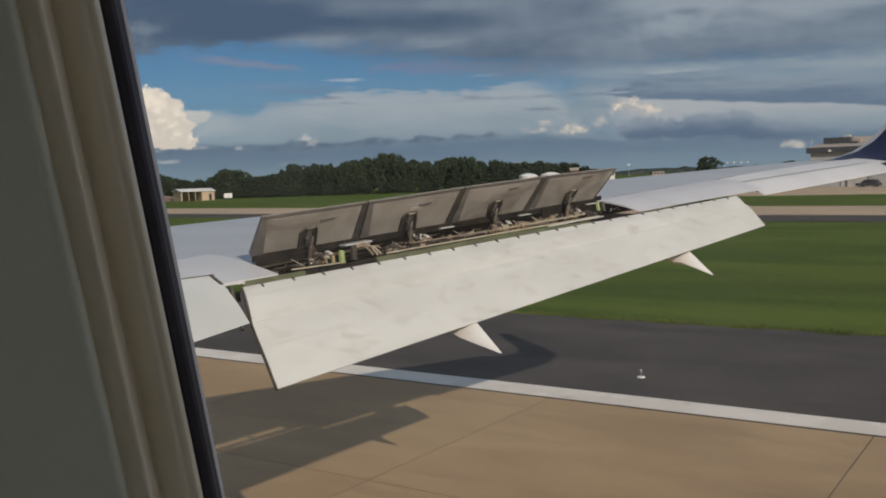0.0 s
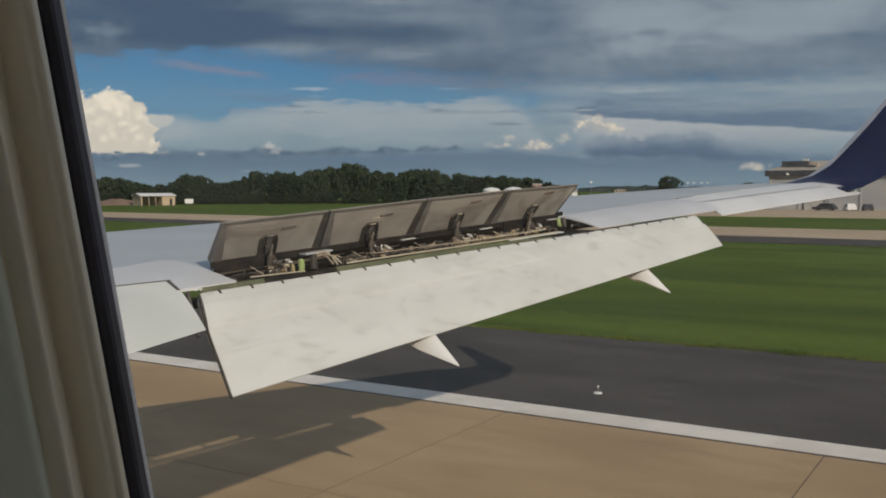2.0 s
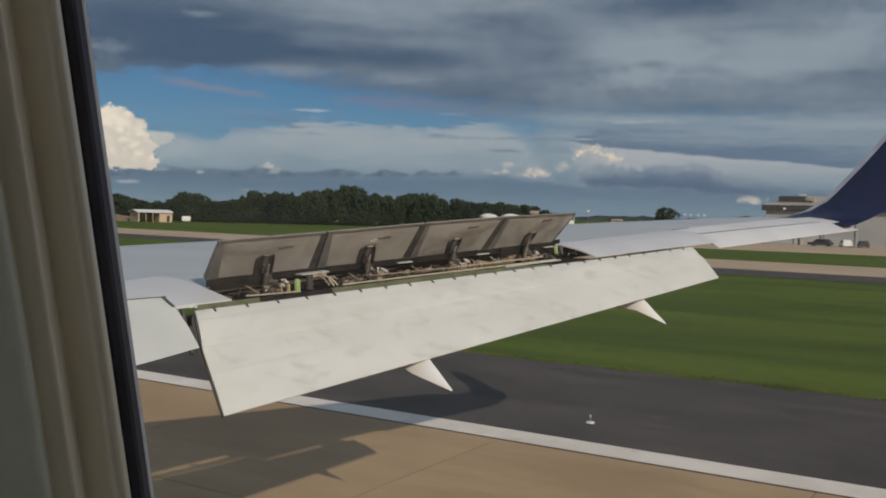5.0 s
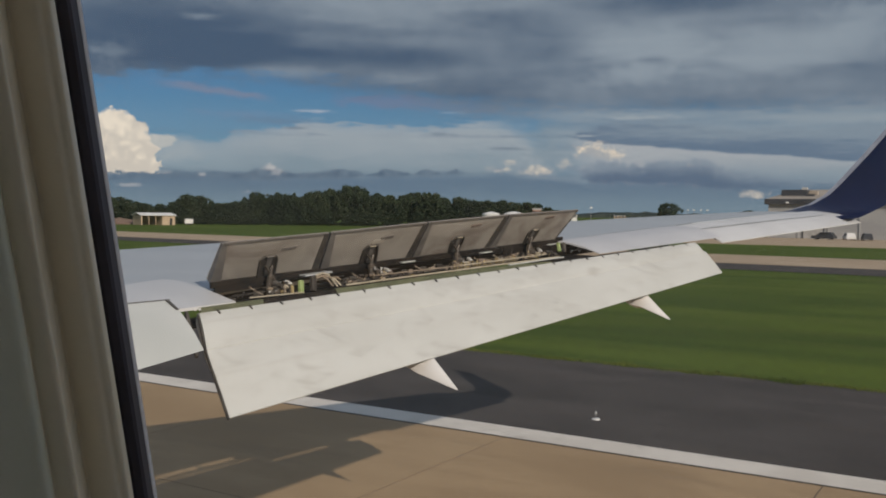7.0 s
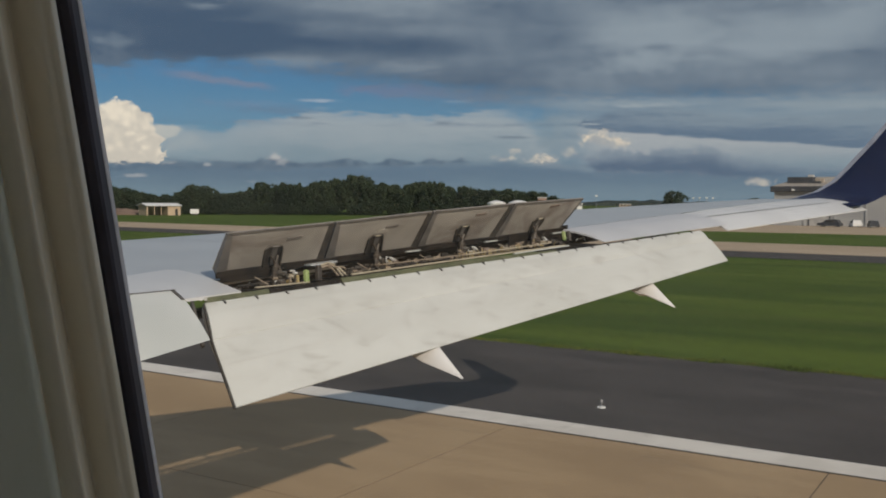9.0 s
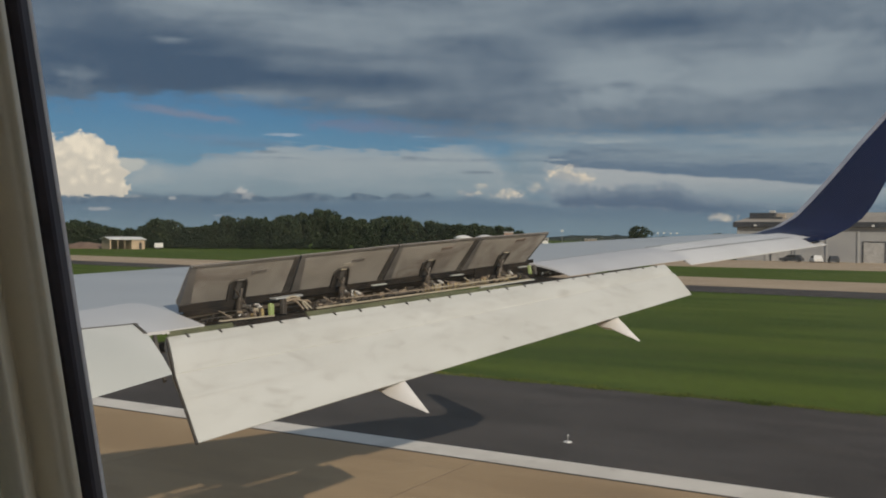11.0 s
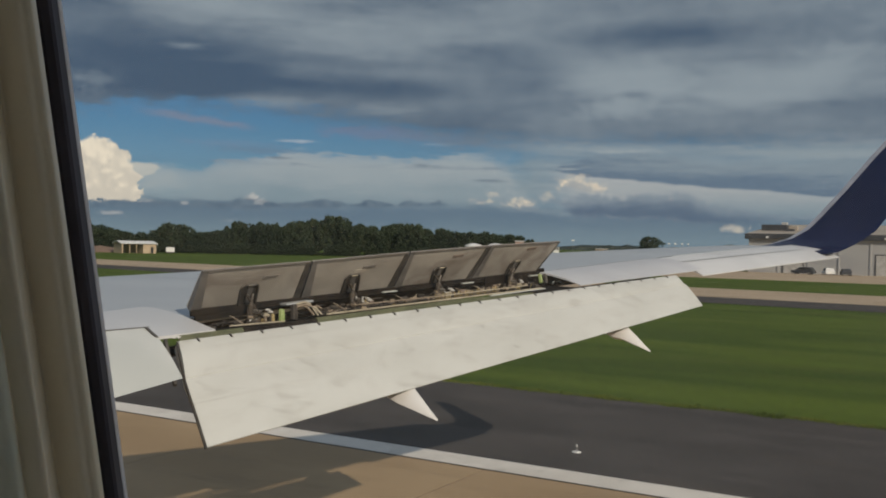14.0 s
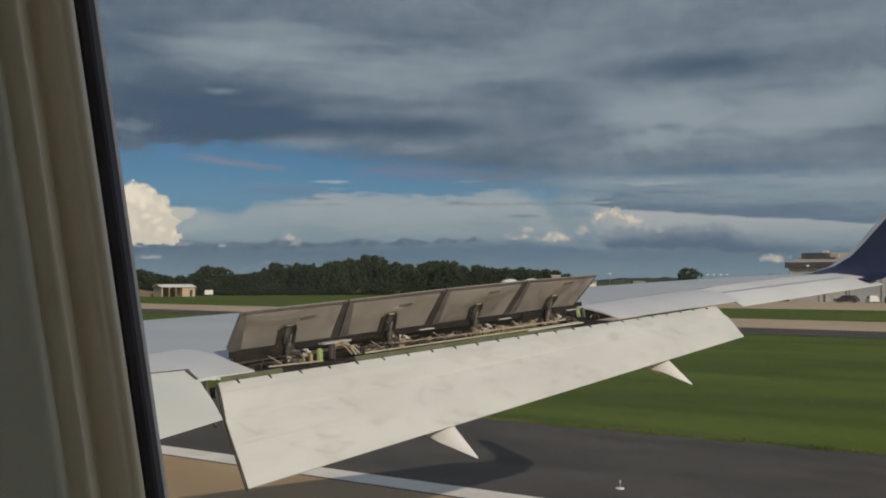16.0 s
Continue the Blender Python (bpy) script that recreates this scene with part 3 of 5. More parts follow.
def beam(a, b, wide, high, up=(0, 0, 1)):
    """Verts and faces of a squared bar from a to b."""
    a, b, up = Vector(a), Vector(b), Vector(up)
    d = (b - a).normalized()
    s = d.cross(up).normalized() * wide / 2
    u = s.cross(d).normalized() * high / 2
    c = min(wide, high) * 0.15
    k = 1 - 2 * c / wide
    m = 1 - 2 * c / high
    shape = [(-k, -1), (k, -1), (1, -m), (1, m), (k, 1), (-k, 1), (-1, m), (-1, -m)]
    return loft([[p + s * i + u * j for i, j in shape] for p in (a, b)])


def lerp(a, b, t):
    return Vector(a) * (1 - t) + Vector(b) * t


# ground: one sheet to the horizon, with the pavements laid on it
def build_ground():
    rng = random.Random(4)
    n = 40
    xs = [-4000 + 8000 * i / n for i in range(n + 1)]
    verts = [(x, y, -0.04) for x in xs for y in xs]
    faces = [(i * (n + 1) + j, (i + 1) * (n + 1) + j, (i + 1) * (n + 1) + j + 1, i * (n + 1) + j + 1) for i in range(n) for j in range(n)]
    tagged(part("ground", mesh_of("ground", verts, faces, M_GRASS)), "flat mown green airfield grass", "ground", kind="structure")

    shoulder = box((19.95, -300, -0.2), (29.5, 700, -0.008))
    tagged(part("road_shoulder", mesh_of("road_shoulder", *shoulder, M_ASPHALT)), "dark worn asphalt shoulder beside the runway", "road", kind="structure")

    # far taxiway, a few degrees off the runway's line
    def strip(x0, x1, z):
        k = 0.098
        return loft([[(x0 + k * y, y, h), (x1 + k * y, y, h)] for y, h in ((-300, z), (900, z))], closed=False)
    tagged(part("taxiway", mesh_of("taxiway", *strip(93.6, 114.0, 0.0), M_TAXI)), "far tan concrete taxiway across the grass", "taxiway", kind="structure")
    tagged(part("taxiway_shoulder", mesh_of("taxiway_shoulder", *strip(83.4, 93.7, -0.012), M_ASPHALT)), "dark asphalt edge of the far taxiway", "road", kind="structure")

    tagged(part("apron", mesh_of("apron", *box((160, -92, -0.3), (214.5, 58, -0.004)), M_TAXI)), "pale concrete apron in front of the hangar", "apron", kind="structure")

    # runway: a dark bed in whose joints the slabs stand apart
    runway = part("runway", mesh_of("runway", *box((-27, -300, -0.4), (19.95, 700, -0.006)), M_JOINT))
    tagged(runway, "tan concrete runway with dark slab joints", "runway", kind="structure")
    w, d = 6.12, 6.30
    me = mesh_of("slab", *box((0.013, 0.013, -0.1), (w - 0.013, d - 0.013, 0.0)), M_CONCRETE)
    for i in range(-7, 1):
        for j in range(-6, 20):
            s = part("slab", me, runway)
            s.location = (19.05 + (i - 1) * w, 9.22 + j * d, rng.uniform(-0.003, 0.0))
    far = [box((-26.9, 9.22 + 20 * d, -0.1), (19.05, 690, 0)), box((-26.9, -290, -0.1), (19.05, 9.22 - 6 * d, 0))]
    part("far_slab", mesh_of("far_slab", *join(*far), M_CONCRETE), runway)
    line = box((19.125, -290, -0.03), (20.0, 690, 0.006))
    part("edge_joint", mesh_of("edge_joint", *box((19.04, -290, -0.03), (19.122, 690, 0.003)), M_SEALANT), runway, "dark sealed joint beside the edge stripe")
    part("edge_line", mesh_of("edge_line", *line, M_LINE), runway, "white painted edge stripe")


build_ground()


# the airplane's wing, seen from its cabin
def y_le(x):
    return 4.0 + 0.60 * (17.9 - x)


def y_te(x):
    return 2.29 + 0.255 * (17.9 - x) if x > 6.3 else 5.248


def z_te(x):
    return 3.97 + 0.72 * (x - 6.4) / 11.5


def y_back(x):
    """Aft end of the wing box: the spoilers' hinge line."""
    return 5.42 - 0.219 * (x - 7.0) if x > 6.3 else 5.573


def y_lip(x):
    """Where the wing's lower skin ends, ahead of the open bay."""
    return y_back(x) + (0.02 if x > 14.2 else 0.46 if x > 10.85 else 0.60)


def chord_part(x, y):
    c = y_le(x) - y_te(x)
    return c, min(max((y - y_te(x)) / c, 0.0), 1.0)


def top(x, y):
    c, s = chord_part(x, y)
    nose = max(0.0, (s - 0.7) / 0.3)
    return z_te(x) + c * (0.015 + 0.047 * (x - 6.4) / 11.5) * (1 - math.exp(-s / 0.06)) * math.sqrt(max(0.0, 1 - nose * nose))


def under(x, y):
    c, s = chord_part(x, y)
    return z_te(x) - c * 0.046 * math.sin(math.pi * s) - 0.012


def fixed_panel(name, x0, x1, back, label="", n=6, thick=0.018, mat=None, drop=0.0, nose=0.0):
    """A panel that carries the upper skin on aft of the wing box, from its hinge line to its own edge."""
    loops = []
    for i in range(n + 1):
        x = x0 + (x1 - x0) * i / n
        ya, yb = y_back(x) - 0.012 - nose, back(x)
        ys = [ya + (yb - ya) * t for t in (0, 0.33, 0.67, 1.0)]
        up = [(x, y, top(x, y) - drop * (ya - y) / (ya - yb)) for y in ys]
        loops.append(up + [(x, y, z - thick * (1.0 if q < 3 else 0.4)) for q, (x, y, z) in reversed(list(enumerate(up)))])
    return mesh_of(name, *loft(loops), mat or M_TRAIL, smooth=True)


def build_airplane():
    plane = thing("airplane", "white airliner with grey wing, raised spoilers, lowered flaps and blue winglet", "airplane")
    # wing box
    loops = []
    for x in (1.2, 3.0, 4.5, 5.6, 6.29, 6.31, 7.0, 8.0, 9.0, 10.0, 10.84, 10.86, 12.0, 13.0, 14.19, 14.21, 15.0, 16.0, 16.8, 17.4):
        f, b = y_le(x), y_back(x)
        us = [0.5 - 0.5 * math.cos(math.pi * i / 14) for i in range(15)]
        ys = [b + (f - b) * u for u in us]
        loops.append([(x, y, top(x, y)) for y in ys] + [(x, y, under(x, y)) for y in reversed([y_lip(x) + (f - y_lip(x)) * u for u in us[:-1]])])
    wing = part("wing", mesh_of("wing", *loft(loops), M_WING, smooth=True), plane, "light grey painted wing")
    # inboard panel: pale, laid over the wing's skin, its outer end cut on a slant
    loops = []
    for x in (1.9, 3.0, 4.0, 5.0, 5.8, 6.28, 6.32, 6.6, 6.86, 6.94, 7.02, 7.08):
        ya, yb = 6.20 - 0.10 * max(x - 6.4, 0), y_te(x) - 0.02 if x < 6.87 else 5.22 + (x - 6.86) / 0.23 * 0.78
        up = [(x, y, top(x, y) + 0.006) for y in (ya + (yb - ya) * t for t in (0, 0.25, 0.5, 0.75, 1.0))]
        loops.append(up + [(x, y, z - (0.005 if y > y_back(x) else 0.022)) for x, y, z in reversed(up)])
    part("inboard_trailing_panel", mesh_of("inboard_trailing_panel", *loft(loops), M_AILERON, smooth=True), wing, "pale inboard trailing panel")
    part("outboard_trailing_panel", fixed_panel("outboard_trailing_panel", 11.24, 13.72, lambda x: y_te(x) - 0.03), wing)
    part("aileron", fixed_panel("aileron", 13.75, 17.86, lambda x: y_te(x) - 0.03, thick=0.03, drop=0.07, nose=0.025, mat=M_AILERON), wing)

    # hinge line of the aileron, sealed flush
    v = []
    for i in range(13):
        x = 13.8 + 3.5 * i / 12
        ya, yb = y_back(x) - 0.037, y_te(x) - 0.03
        v += [(x, y, top(x, y) - 0.07 * (ya - y) / (ya - yb) + 0.004) for y in (y_te(x) + 0.288, y_te(x) + 0.308)]
    part("joint", mesh_of("joint", v, [(2 * i, 2 * i + 2, 2 * i + 3, 2 * i + 1) for i in range(12)], M_JOINT_LINE), wing)

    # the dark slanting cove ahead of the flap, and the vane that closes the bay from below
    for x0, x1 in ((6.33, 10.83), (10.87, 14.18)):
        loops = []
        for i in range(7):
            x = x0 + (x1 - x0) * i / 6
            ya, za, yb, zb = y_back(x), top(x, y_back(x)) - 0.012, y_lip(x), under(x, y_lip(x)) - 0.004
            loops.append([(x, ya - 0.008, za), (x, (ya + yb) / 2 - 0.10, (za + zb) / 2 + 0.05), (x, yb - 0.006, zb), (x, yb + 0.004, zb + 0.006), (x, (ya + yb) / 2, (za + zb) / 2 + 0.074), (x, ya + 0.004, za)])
        # the cove's blackness is the bay's shade, held in its colour
        part("cove", mesh_of("cove", *loft(loops), M_SHADE_BLACK), wing, "cove of the open bay, coloured as deep shade")

    # winglet: blended from the tip, leaning out and swept
    loops = []
    for x, z, front, back, lean in ((18.46, 4.672, 4.66, 2.46, 0.0), (18.80, 4.70, 4.02, 2.40, 0.2), (19.05, 4.78, 3.62, 2.28, 0.5), (19.22, 4.90, 3.30, 2.10, 0.85), (19.34, 5.07, 3.05, 1.90, 1.1),
                                    (19.42, 5.30, 2.85, 1.75, 1.25), (19.50, 5.75, 2.48, 1.54, 1.3), (19.60, 6.35, 2.02, 1.29, 1.3), (19.70, 6.95, 1.53, 1.03, 1.3), (19.72, 7.06, 1.41, 1.00, 1.3)):
        x, z, front, back = 1.6 + 0.9425 * (x - 1.6), 4.7 + 0.9425 * (z - 4.7), 0.9425 * front, 0.9425 * back
        c = front - back
        ring = []
        nx, nz = math.sin(lean), math.cos(lean)
        for q in range(16):
            ang = 2 * math.pi * q / 16
            s = 0.5 - 0.5 * math.cos(ang)
            t = c * 0.10 * math.sqrt(s) * (1 - s) * 1.25 * (1 if math.sin(ang) >= 0 else -1)
            ring.append((x - t * nx, front - c * s, z + t * nz))
        loops.append(ring)
    part("winglet", mesh_of("winglet", *loft(loops), M_BLUE, smooth=True), plane, "dark blue upswept winglet")
    edge = [[(x, y, z) for x, y, z in (Vector(l[0]) + Vector(o) for o in ((0, 0.03, 0.01), (-0.03, -0.07, 0.02), (0.03, -0.05, -0.01)))] for l in loops[1:]]
    part("leading_edge", mesh_of("leading_edge", *loft(edge), M_EDGE, smooth=True), plane, "pale bare metal winglet leading edge")

    # outboard flap: main and aft panels
    le0, le1 = Vector((6.40, 4.992, 3.960)), Vector((12.75, 3.366, 4.376))
    te0, te1 = Vector((6.00, 4.302, 3.371)), Vector((12.509, 2.970, 4.045))
    mid0, mid1 = Vector((6.225, 4.735, 3.742)), Vector((12.655, 3.235, 4.272))

    def flap_panel(name, a0, b0, a1, b1, thick0, thick1, bulge, n=10):
        loops = []
        for i in range(n + 1):
            t = i / n
            a, b = lerp(a0, a1, t), lerp(b0, b1, t)
            span = (a1 - a0).normalized()
            nor = span.cross(b - a).normalized()
            nor = nor if nor.z > 0 else -nor
            h0, h1 = thick0 * (1 - 0.4 * t), thick1 * (1 - 0.4 * t)
            up = [a + nor * -0.35 * h0 + (a - b).normalized() * h0 * 0.35]
            up += [lerp(a, b, u) + nor * bulge * (1 - 0.4 * t) * math.sin(math.pi * u) for u in (0, 0.15, 0.4, 0.7, 1.0)]
            low = [lerp(a, b, u) - nor * (h0 * (1 - u) + h1 * u) for u in (1.0, 0.6, 0.2, 0.0)]
            loops.append(up + low)
        return mesh_of(name, *loft(loops), M_FLAP, smooth=True)

    flap = part("outboard_flap", flap_panel("outboard_flap", le0, mid0, le1, mid1, 0.10, 0.05, 0.012), plane, "off-white lowered flap with grimy streaks")
    part("aft_flap", flap_panel("aft_flap", mid0 + Vector((0, 0.012, 0.004)), te0, mid1 + Vector((0.045, -0.002, 0.006)), te1, 0.05, 0.008, 0.008), flap)
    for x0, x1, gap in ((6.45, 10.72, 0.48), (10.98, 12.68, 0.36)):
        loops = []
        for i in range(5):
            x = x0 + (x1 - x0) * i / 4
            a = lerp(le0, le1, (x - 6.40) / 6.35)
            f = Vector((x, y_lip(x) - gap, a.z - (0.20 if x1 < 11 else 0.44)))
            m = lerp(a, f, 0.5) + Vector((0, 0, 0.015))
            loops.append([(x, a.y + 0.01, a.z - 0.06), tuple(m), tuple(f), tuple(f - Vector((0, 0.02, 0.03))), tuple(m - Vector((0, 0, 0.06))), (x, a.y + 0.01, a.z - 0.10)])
        # vane painted near-black too, since the slot lies in shade
        part("flap_vane", mesh_of("flap_vane", *loft(loops), M_SHADE_BLACK, smooth=True), flap, "vane ahead of the flap, coloured as shade")
    # green fore vane standing proud of the flap's nose, near-black beside the track
    for t0, t1, tall0, tall1, m in ((0.004, 0.085, 0.034, 0.034, M_PRIMER), (0.086, 0.189, 0.034, 0.030, M_SHADE_BLACK), (0.19, 0.44, 0.036, 0.036, M_PRIMER), (0.441, 0.60, 0.036, 0.012, M_PRIMER)):
        loops = []
        for t, tall in ((t0, tall0), ((t0 + t1) / 2, (tall0 + tall1) / 2), (t1, tall1)):
            a = lerp(le0, le1, t)
            loops.append([a + Vector((0, dy, dz)) for dy, dz in ((0.012, -0.03), (0.020, tall * 0.5), (0.034, tall), (0.044, tall - 0.002), (0.034, tall * 0.5), (0.03, -0.03))])
        part("fore_vane", mesh_of("fore_vane", *loft(loops), m, smooth=True), flap, "dull green fore vane" if m is M_PRIMER else "near-black stretch of the fore vane")
    span = (le1 - le0).normalized()
    for i in range(24):
        t = 0.022 + 0.041 * i
        p, q = lerp(le0, le1, t), lerp(mid0, mid1, t)
        d = (q - p).normalized()
        part("clip", mesh_of("clip", *beam(p + Vector((0, 0, 0.006)), p + d * 0.042 + Vector((0, -0.002, 0.007)) + span * 0.016, 0.014, 0.010), M_CLIP), flap)

    # spanwise rows of fasteners, painted over
    for a0, b0, a1, b1, u, bulge in ((le0, mid0, le1, mid1, 0.30, 0.012), (le0, mid0, le1, mid1, 0.86, 0.012), (mid0 + Vector((0, 0.012, 0.004)), te0, mid1 + Vector((0, 0.008, 0.003)), te1, 0.42, 0.008)):
        v = []
        for i in range(11):
            t = i / 10
            a, b = lerp(a0, a1, t), lerp(b0, b1, t)
            nor = (a1 - a0).normalized().cross(b - a).normalized()
            nor = nor if nor.z > 0 else -nor
            v += [lerp(a, b, w) + nor * (bulge * (1 - 0.4 * t) * math.sin(math.pi * w) + 0.003) for w in (u - 0.006, u + 0.006)]
        part("seam", mesh_of("seam", v, [(2 * i, 2 * i + 2, 2 * i + 3, 2 * i + 1) for i in range(10)], M_SEAM), flap)
    for p, q in ((le0, mid0), (mid0, te0)):
        part("end_strip", mesh_of("end_strip", *beam(p + Vector((-0.012, 0.0, -0.012)), q + Vector((-0.012, 0.0, -0.008)), 0.014, 0.018, (0, -0.6, 0.8)), M_RIB), flap, "dark strip on the flap's end")

    # dark curved track arm beside the flap's inner end
    arm = [Vector((6.27, 4.985, 3.972)), Vector((6.235, 4.925, 3.905)), Vector((6.19, 4.835, 3.80)), Vector((6.155, 4.76, 3.70))]
    part("track_arm", mesh_of("track_arm", *join(*(beam(a, b, 0.022, 0.05 - 0.010 * q) for q, (a, b) in enumerate(zip(arm, arm[1:])))), M_RIB), flap, "dark curved track arm")

    # inboard flap
    fr = [Vector((x, 5.13, 4.055)) for x in (2.0, 4.0, 6.25)]
    bk = [Vector((2.0, 4.56, 3.36)), Vector((4.0, 4.55, 3.572)), Vector((6.0, 4.53, 3.785))]
    loops = []
    for a, b in zip(fr, bk):
        nor = Vector((0, -0.45, 0.89))
        loops.append([a - nor * 0.05 + Vector((0, 0.03, 0)), a, lerp(a, b, 0.35) + nor * 0.025, lerp(a, b, 0.7) + nor * 0.02, b, lerp(a, b, 0.7) - nor * 0.035, lerp(a, b, 0.3) - nor * 0.08])
    inner = part("inboard_flap", mesh_of("inboard_flap", *loft(loops), M_FLAP_IN, smooth=True), plane, "pale greenish-white inboard flap")
    # dark strips laid on the flap paint the shaded line under the panel's edge
    lay = Vector((0, -0.006, 0.006))
    part("nose_shade", mesh_of("nose_shade", *beam(fr[0] + lay, fr[2] + lay, 0.005, 0.006, (0, -0.45, 0.89)), M_RIB), inner, "dark strip painted as shade below the trailing panel")
    part("nose_shade", mesh_of("nose_shade", *beam(fr[2] + lay - Vector((0.03, 0, 0)), lerp(fr[2], bk[2], 0.24) + lay * 2.6 - Vector((0.012, 0, 0)), 0.026, 0.008, (0, -0.45, 0.89)), M_RIB), inner)

    # flap track fairings: tapering boats under the flap, their points aft
    for tip, base, r in ((Vector((7.801, 3.687, 3.346)), Vector((7.86, 4.02, 3.555)), 0.155), (Vector((11.012, 3.085, 3.638)), Vector((11.02, 3.38, 3.855)), 0.13)):
        ahead = base + Vector((0.40, 0.69, 0.59)) * (0.62 if tip.x < 9 else 0.36) + Vector((0.01, 0.07, -0.10))
        loops = []
        for t, k in ((0, 0.05), (0.08, 0.28), (0.25, 0.78), (0.45, 1.0), (0.65, 1.0), (0.85, 0.75), (1.0, 0.2)):
            p = lerp(tip, base, t * 4) if t <= 0.25 else lerp(base, ahead, (t - 0.25) / 0.75)
            ring = []
            for q in range(16):
                a = 2 * math.pi * q / 16
                c, d = math.copysign(abs(math.cos(a)) ** 1.4, math.cos(a)), math.copysign(abs(math.sin(a)) ** 1.4, math.sin(a))
                ring.append(p + Vector((r * k * c, 0, 0.9 * r * k * (d * (1.7 if d > 0 else 0.3) - 0.7) - 0.04 * k)))
            loops.append(ring)
        part("flap_fairing", mesh_of("flap_fairing", *loft(loops), M_WHITE, smooth=True), plane, "white pointed flap track fairing")

    # spoilers, raised, with their works in the bay below
    h0, h1 = Vector((6.90, 5.44, 4.095)), Vector((11.20, 4.50, 4.372))
    along = (h1 - h0).normalized()
    aft = Vector((-0.214, -0.977, 0.0))
    rise = aft * 0.34 + Vector((0, 0, 0.36))
    nor = along.cross(rise).normalized()
    nor = nor if nor.y < 0 else -nor
    # black strips added under the panels' lower edges, painted as the shade there
    part("shade_strip", mesh_of("shade_strip", *beam(h0 + along * 0.02 + aft * 0.03 + Vector((0, 0, 0.012)), h1 - along * 0.90 + aft * 0.03 + Vector((0, 0, 0.012)), 0.02, 0.06), M_SHADE_BLACK), wing, "black strip painted as shade under the spoilers")
    part("shade_strip", mesh_of("shade_strip", *beam(h0 + along * 0.05 + aft * 0.045 + Vector((0, 0, -0.034)), h0 + along * 0.62 + aft * 0.045 + Vector((0, 0, -0.034)), 0.012, 0.045), M_SHADE_BLACK), wing)
    # this deeper strip is added to block sun that would reach the ground
    part("shade_strip", mesh_of("shade_strip", *beam(h1 - along * 0.88 + aft * 0.03 + Vector((0, 0, -0.03)), h1 + along * 0.14 + aft * 0.03 + Vector((0, 0, -0.04)), 0.02, 0.20), M_SHADE_BLACK), wing)
    lean = (0.10, 0.140, 0.110, 0.075, 0.0)
    up = (0.06, 0.05, 0.035, 0.02, 0.01)
    tall = (0.985, 1.005, 1.045, 1.055, 1.02)
    for i in range(4):
        s0, s1 = i / 4 + (0.0015 if i else 0.0055), (i + 1) / 4 - (0.0015 if i < 3 else 0.0)
        pa, pb = lerp(h0, h1, s0), lerp(h0, h1, s1)
        c, d = pa + rise * tall[i] - along * lean[i], pb + rise * tall[i + 1] - along * lean[i + 1]
        a, b = lerp(pa, c, up[i]), lerp(pb, d, up[i + 1])
        l0, l1 = (0.105, 0.055)
        r0, r1 = (0.080, 0.052) if i < 3 else (0.022, 0.012)
        face = [a + along * l0, b - along * r0, d - along * r1, c + along * l1]
        back = [p - nor * (0.055 if j < 2 else 0.012) for j, p in enumerate((a, b, d, c))]
        spoiler = part("spoiler", mesh_of("spoiler", *loft([face, back]), M_SPOILER), plane, "raised grey-brown spoiler panel with oil stains")
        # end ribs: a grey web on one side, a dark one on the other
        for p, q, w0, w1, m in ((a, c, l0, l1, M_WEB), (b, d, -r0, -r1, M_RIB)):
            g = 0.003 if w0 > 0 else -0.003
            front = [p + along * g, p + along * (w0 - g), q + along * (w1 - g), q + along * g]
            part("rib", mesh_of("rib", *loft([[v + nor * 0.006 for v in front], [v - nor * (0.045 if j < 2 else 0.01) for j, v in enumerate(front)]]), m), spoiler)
        # narrow lip along the trailing edge
        part("lip", mesh_of("lip", *beam(c + along * 0.02 + nor * 0.004, d - along * 0.02 + nor * 0.004, 0.022, 0.012, nor), M_PATCH), spoiler)
        # recess with the actuator: a flat plate, its depth's shade put into dark colour
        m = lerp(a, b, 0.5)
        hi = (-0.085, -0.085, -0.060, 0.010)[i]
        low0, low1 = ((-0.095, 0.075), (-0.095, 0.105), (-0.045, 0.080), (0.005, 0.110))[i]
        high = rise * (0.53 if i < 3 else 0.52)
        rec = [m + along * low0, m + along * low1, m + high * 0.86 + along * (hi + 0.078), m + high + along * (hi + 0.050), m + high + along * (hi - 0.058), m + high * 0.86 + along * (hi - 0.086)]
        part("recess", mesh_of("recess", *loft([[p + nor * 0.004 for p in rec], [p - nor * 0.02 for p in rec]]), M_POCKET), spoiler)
        frame_set = [beam(rec[p] + nor * 0.008, rec[q] + nor * 0.008, 0.016, 0.014, nor) for p, q in ((0, 5), (5, 4), (4, 3), (3, 2), (2, 1))]
        part("recess_frame", mesh_of("recess_frame", *join(*frame_set), M_RIB), spoiler)
        # paler channel down the middle of the recess
        ch = [lerp(rec[0], rec[1], 0.36), lerp(rec[0], rec[1], 0.66), lerp(rec[4], rec[3], 0.72), lerp(rec[4], rec[3], 0.28)]
        part("channel", mesh_of("channel", *loft([[p + nor * 0.007 for p in ch], [p - nor * 0.01 for p in ch]]), M_WEB), spoiler)
        cut = lerp(rec[4], rec[3], 0.5)
        # cream bar paints the highlight on the recess's top rim
        part("rim_glint", mesh_of("rim_glint", *beam(cut - along * 0.035 + nor * 0.014, cut + along * 0.03 + nor * 0.014, 0.014, 0.012, nor), M_CREAM_BAR if i else M_WEB), spoiler)
        tipp = m + high * 0.62 + along * hi * 0.6 + nor * 0.02
        foot = m - rise * 0.04 + along * 0.02 + aft * 0.13 + Vector((0, 0, -0.115))
        left, right = foot - along * 0.075, foot + along * 0.065
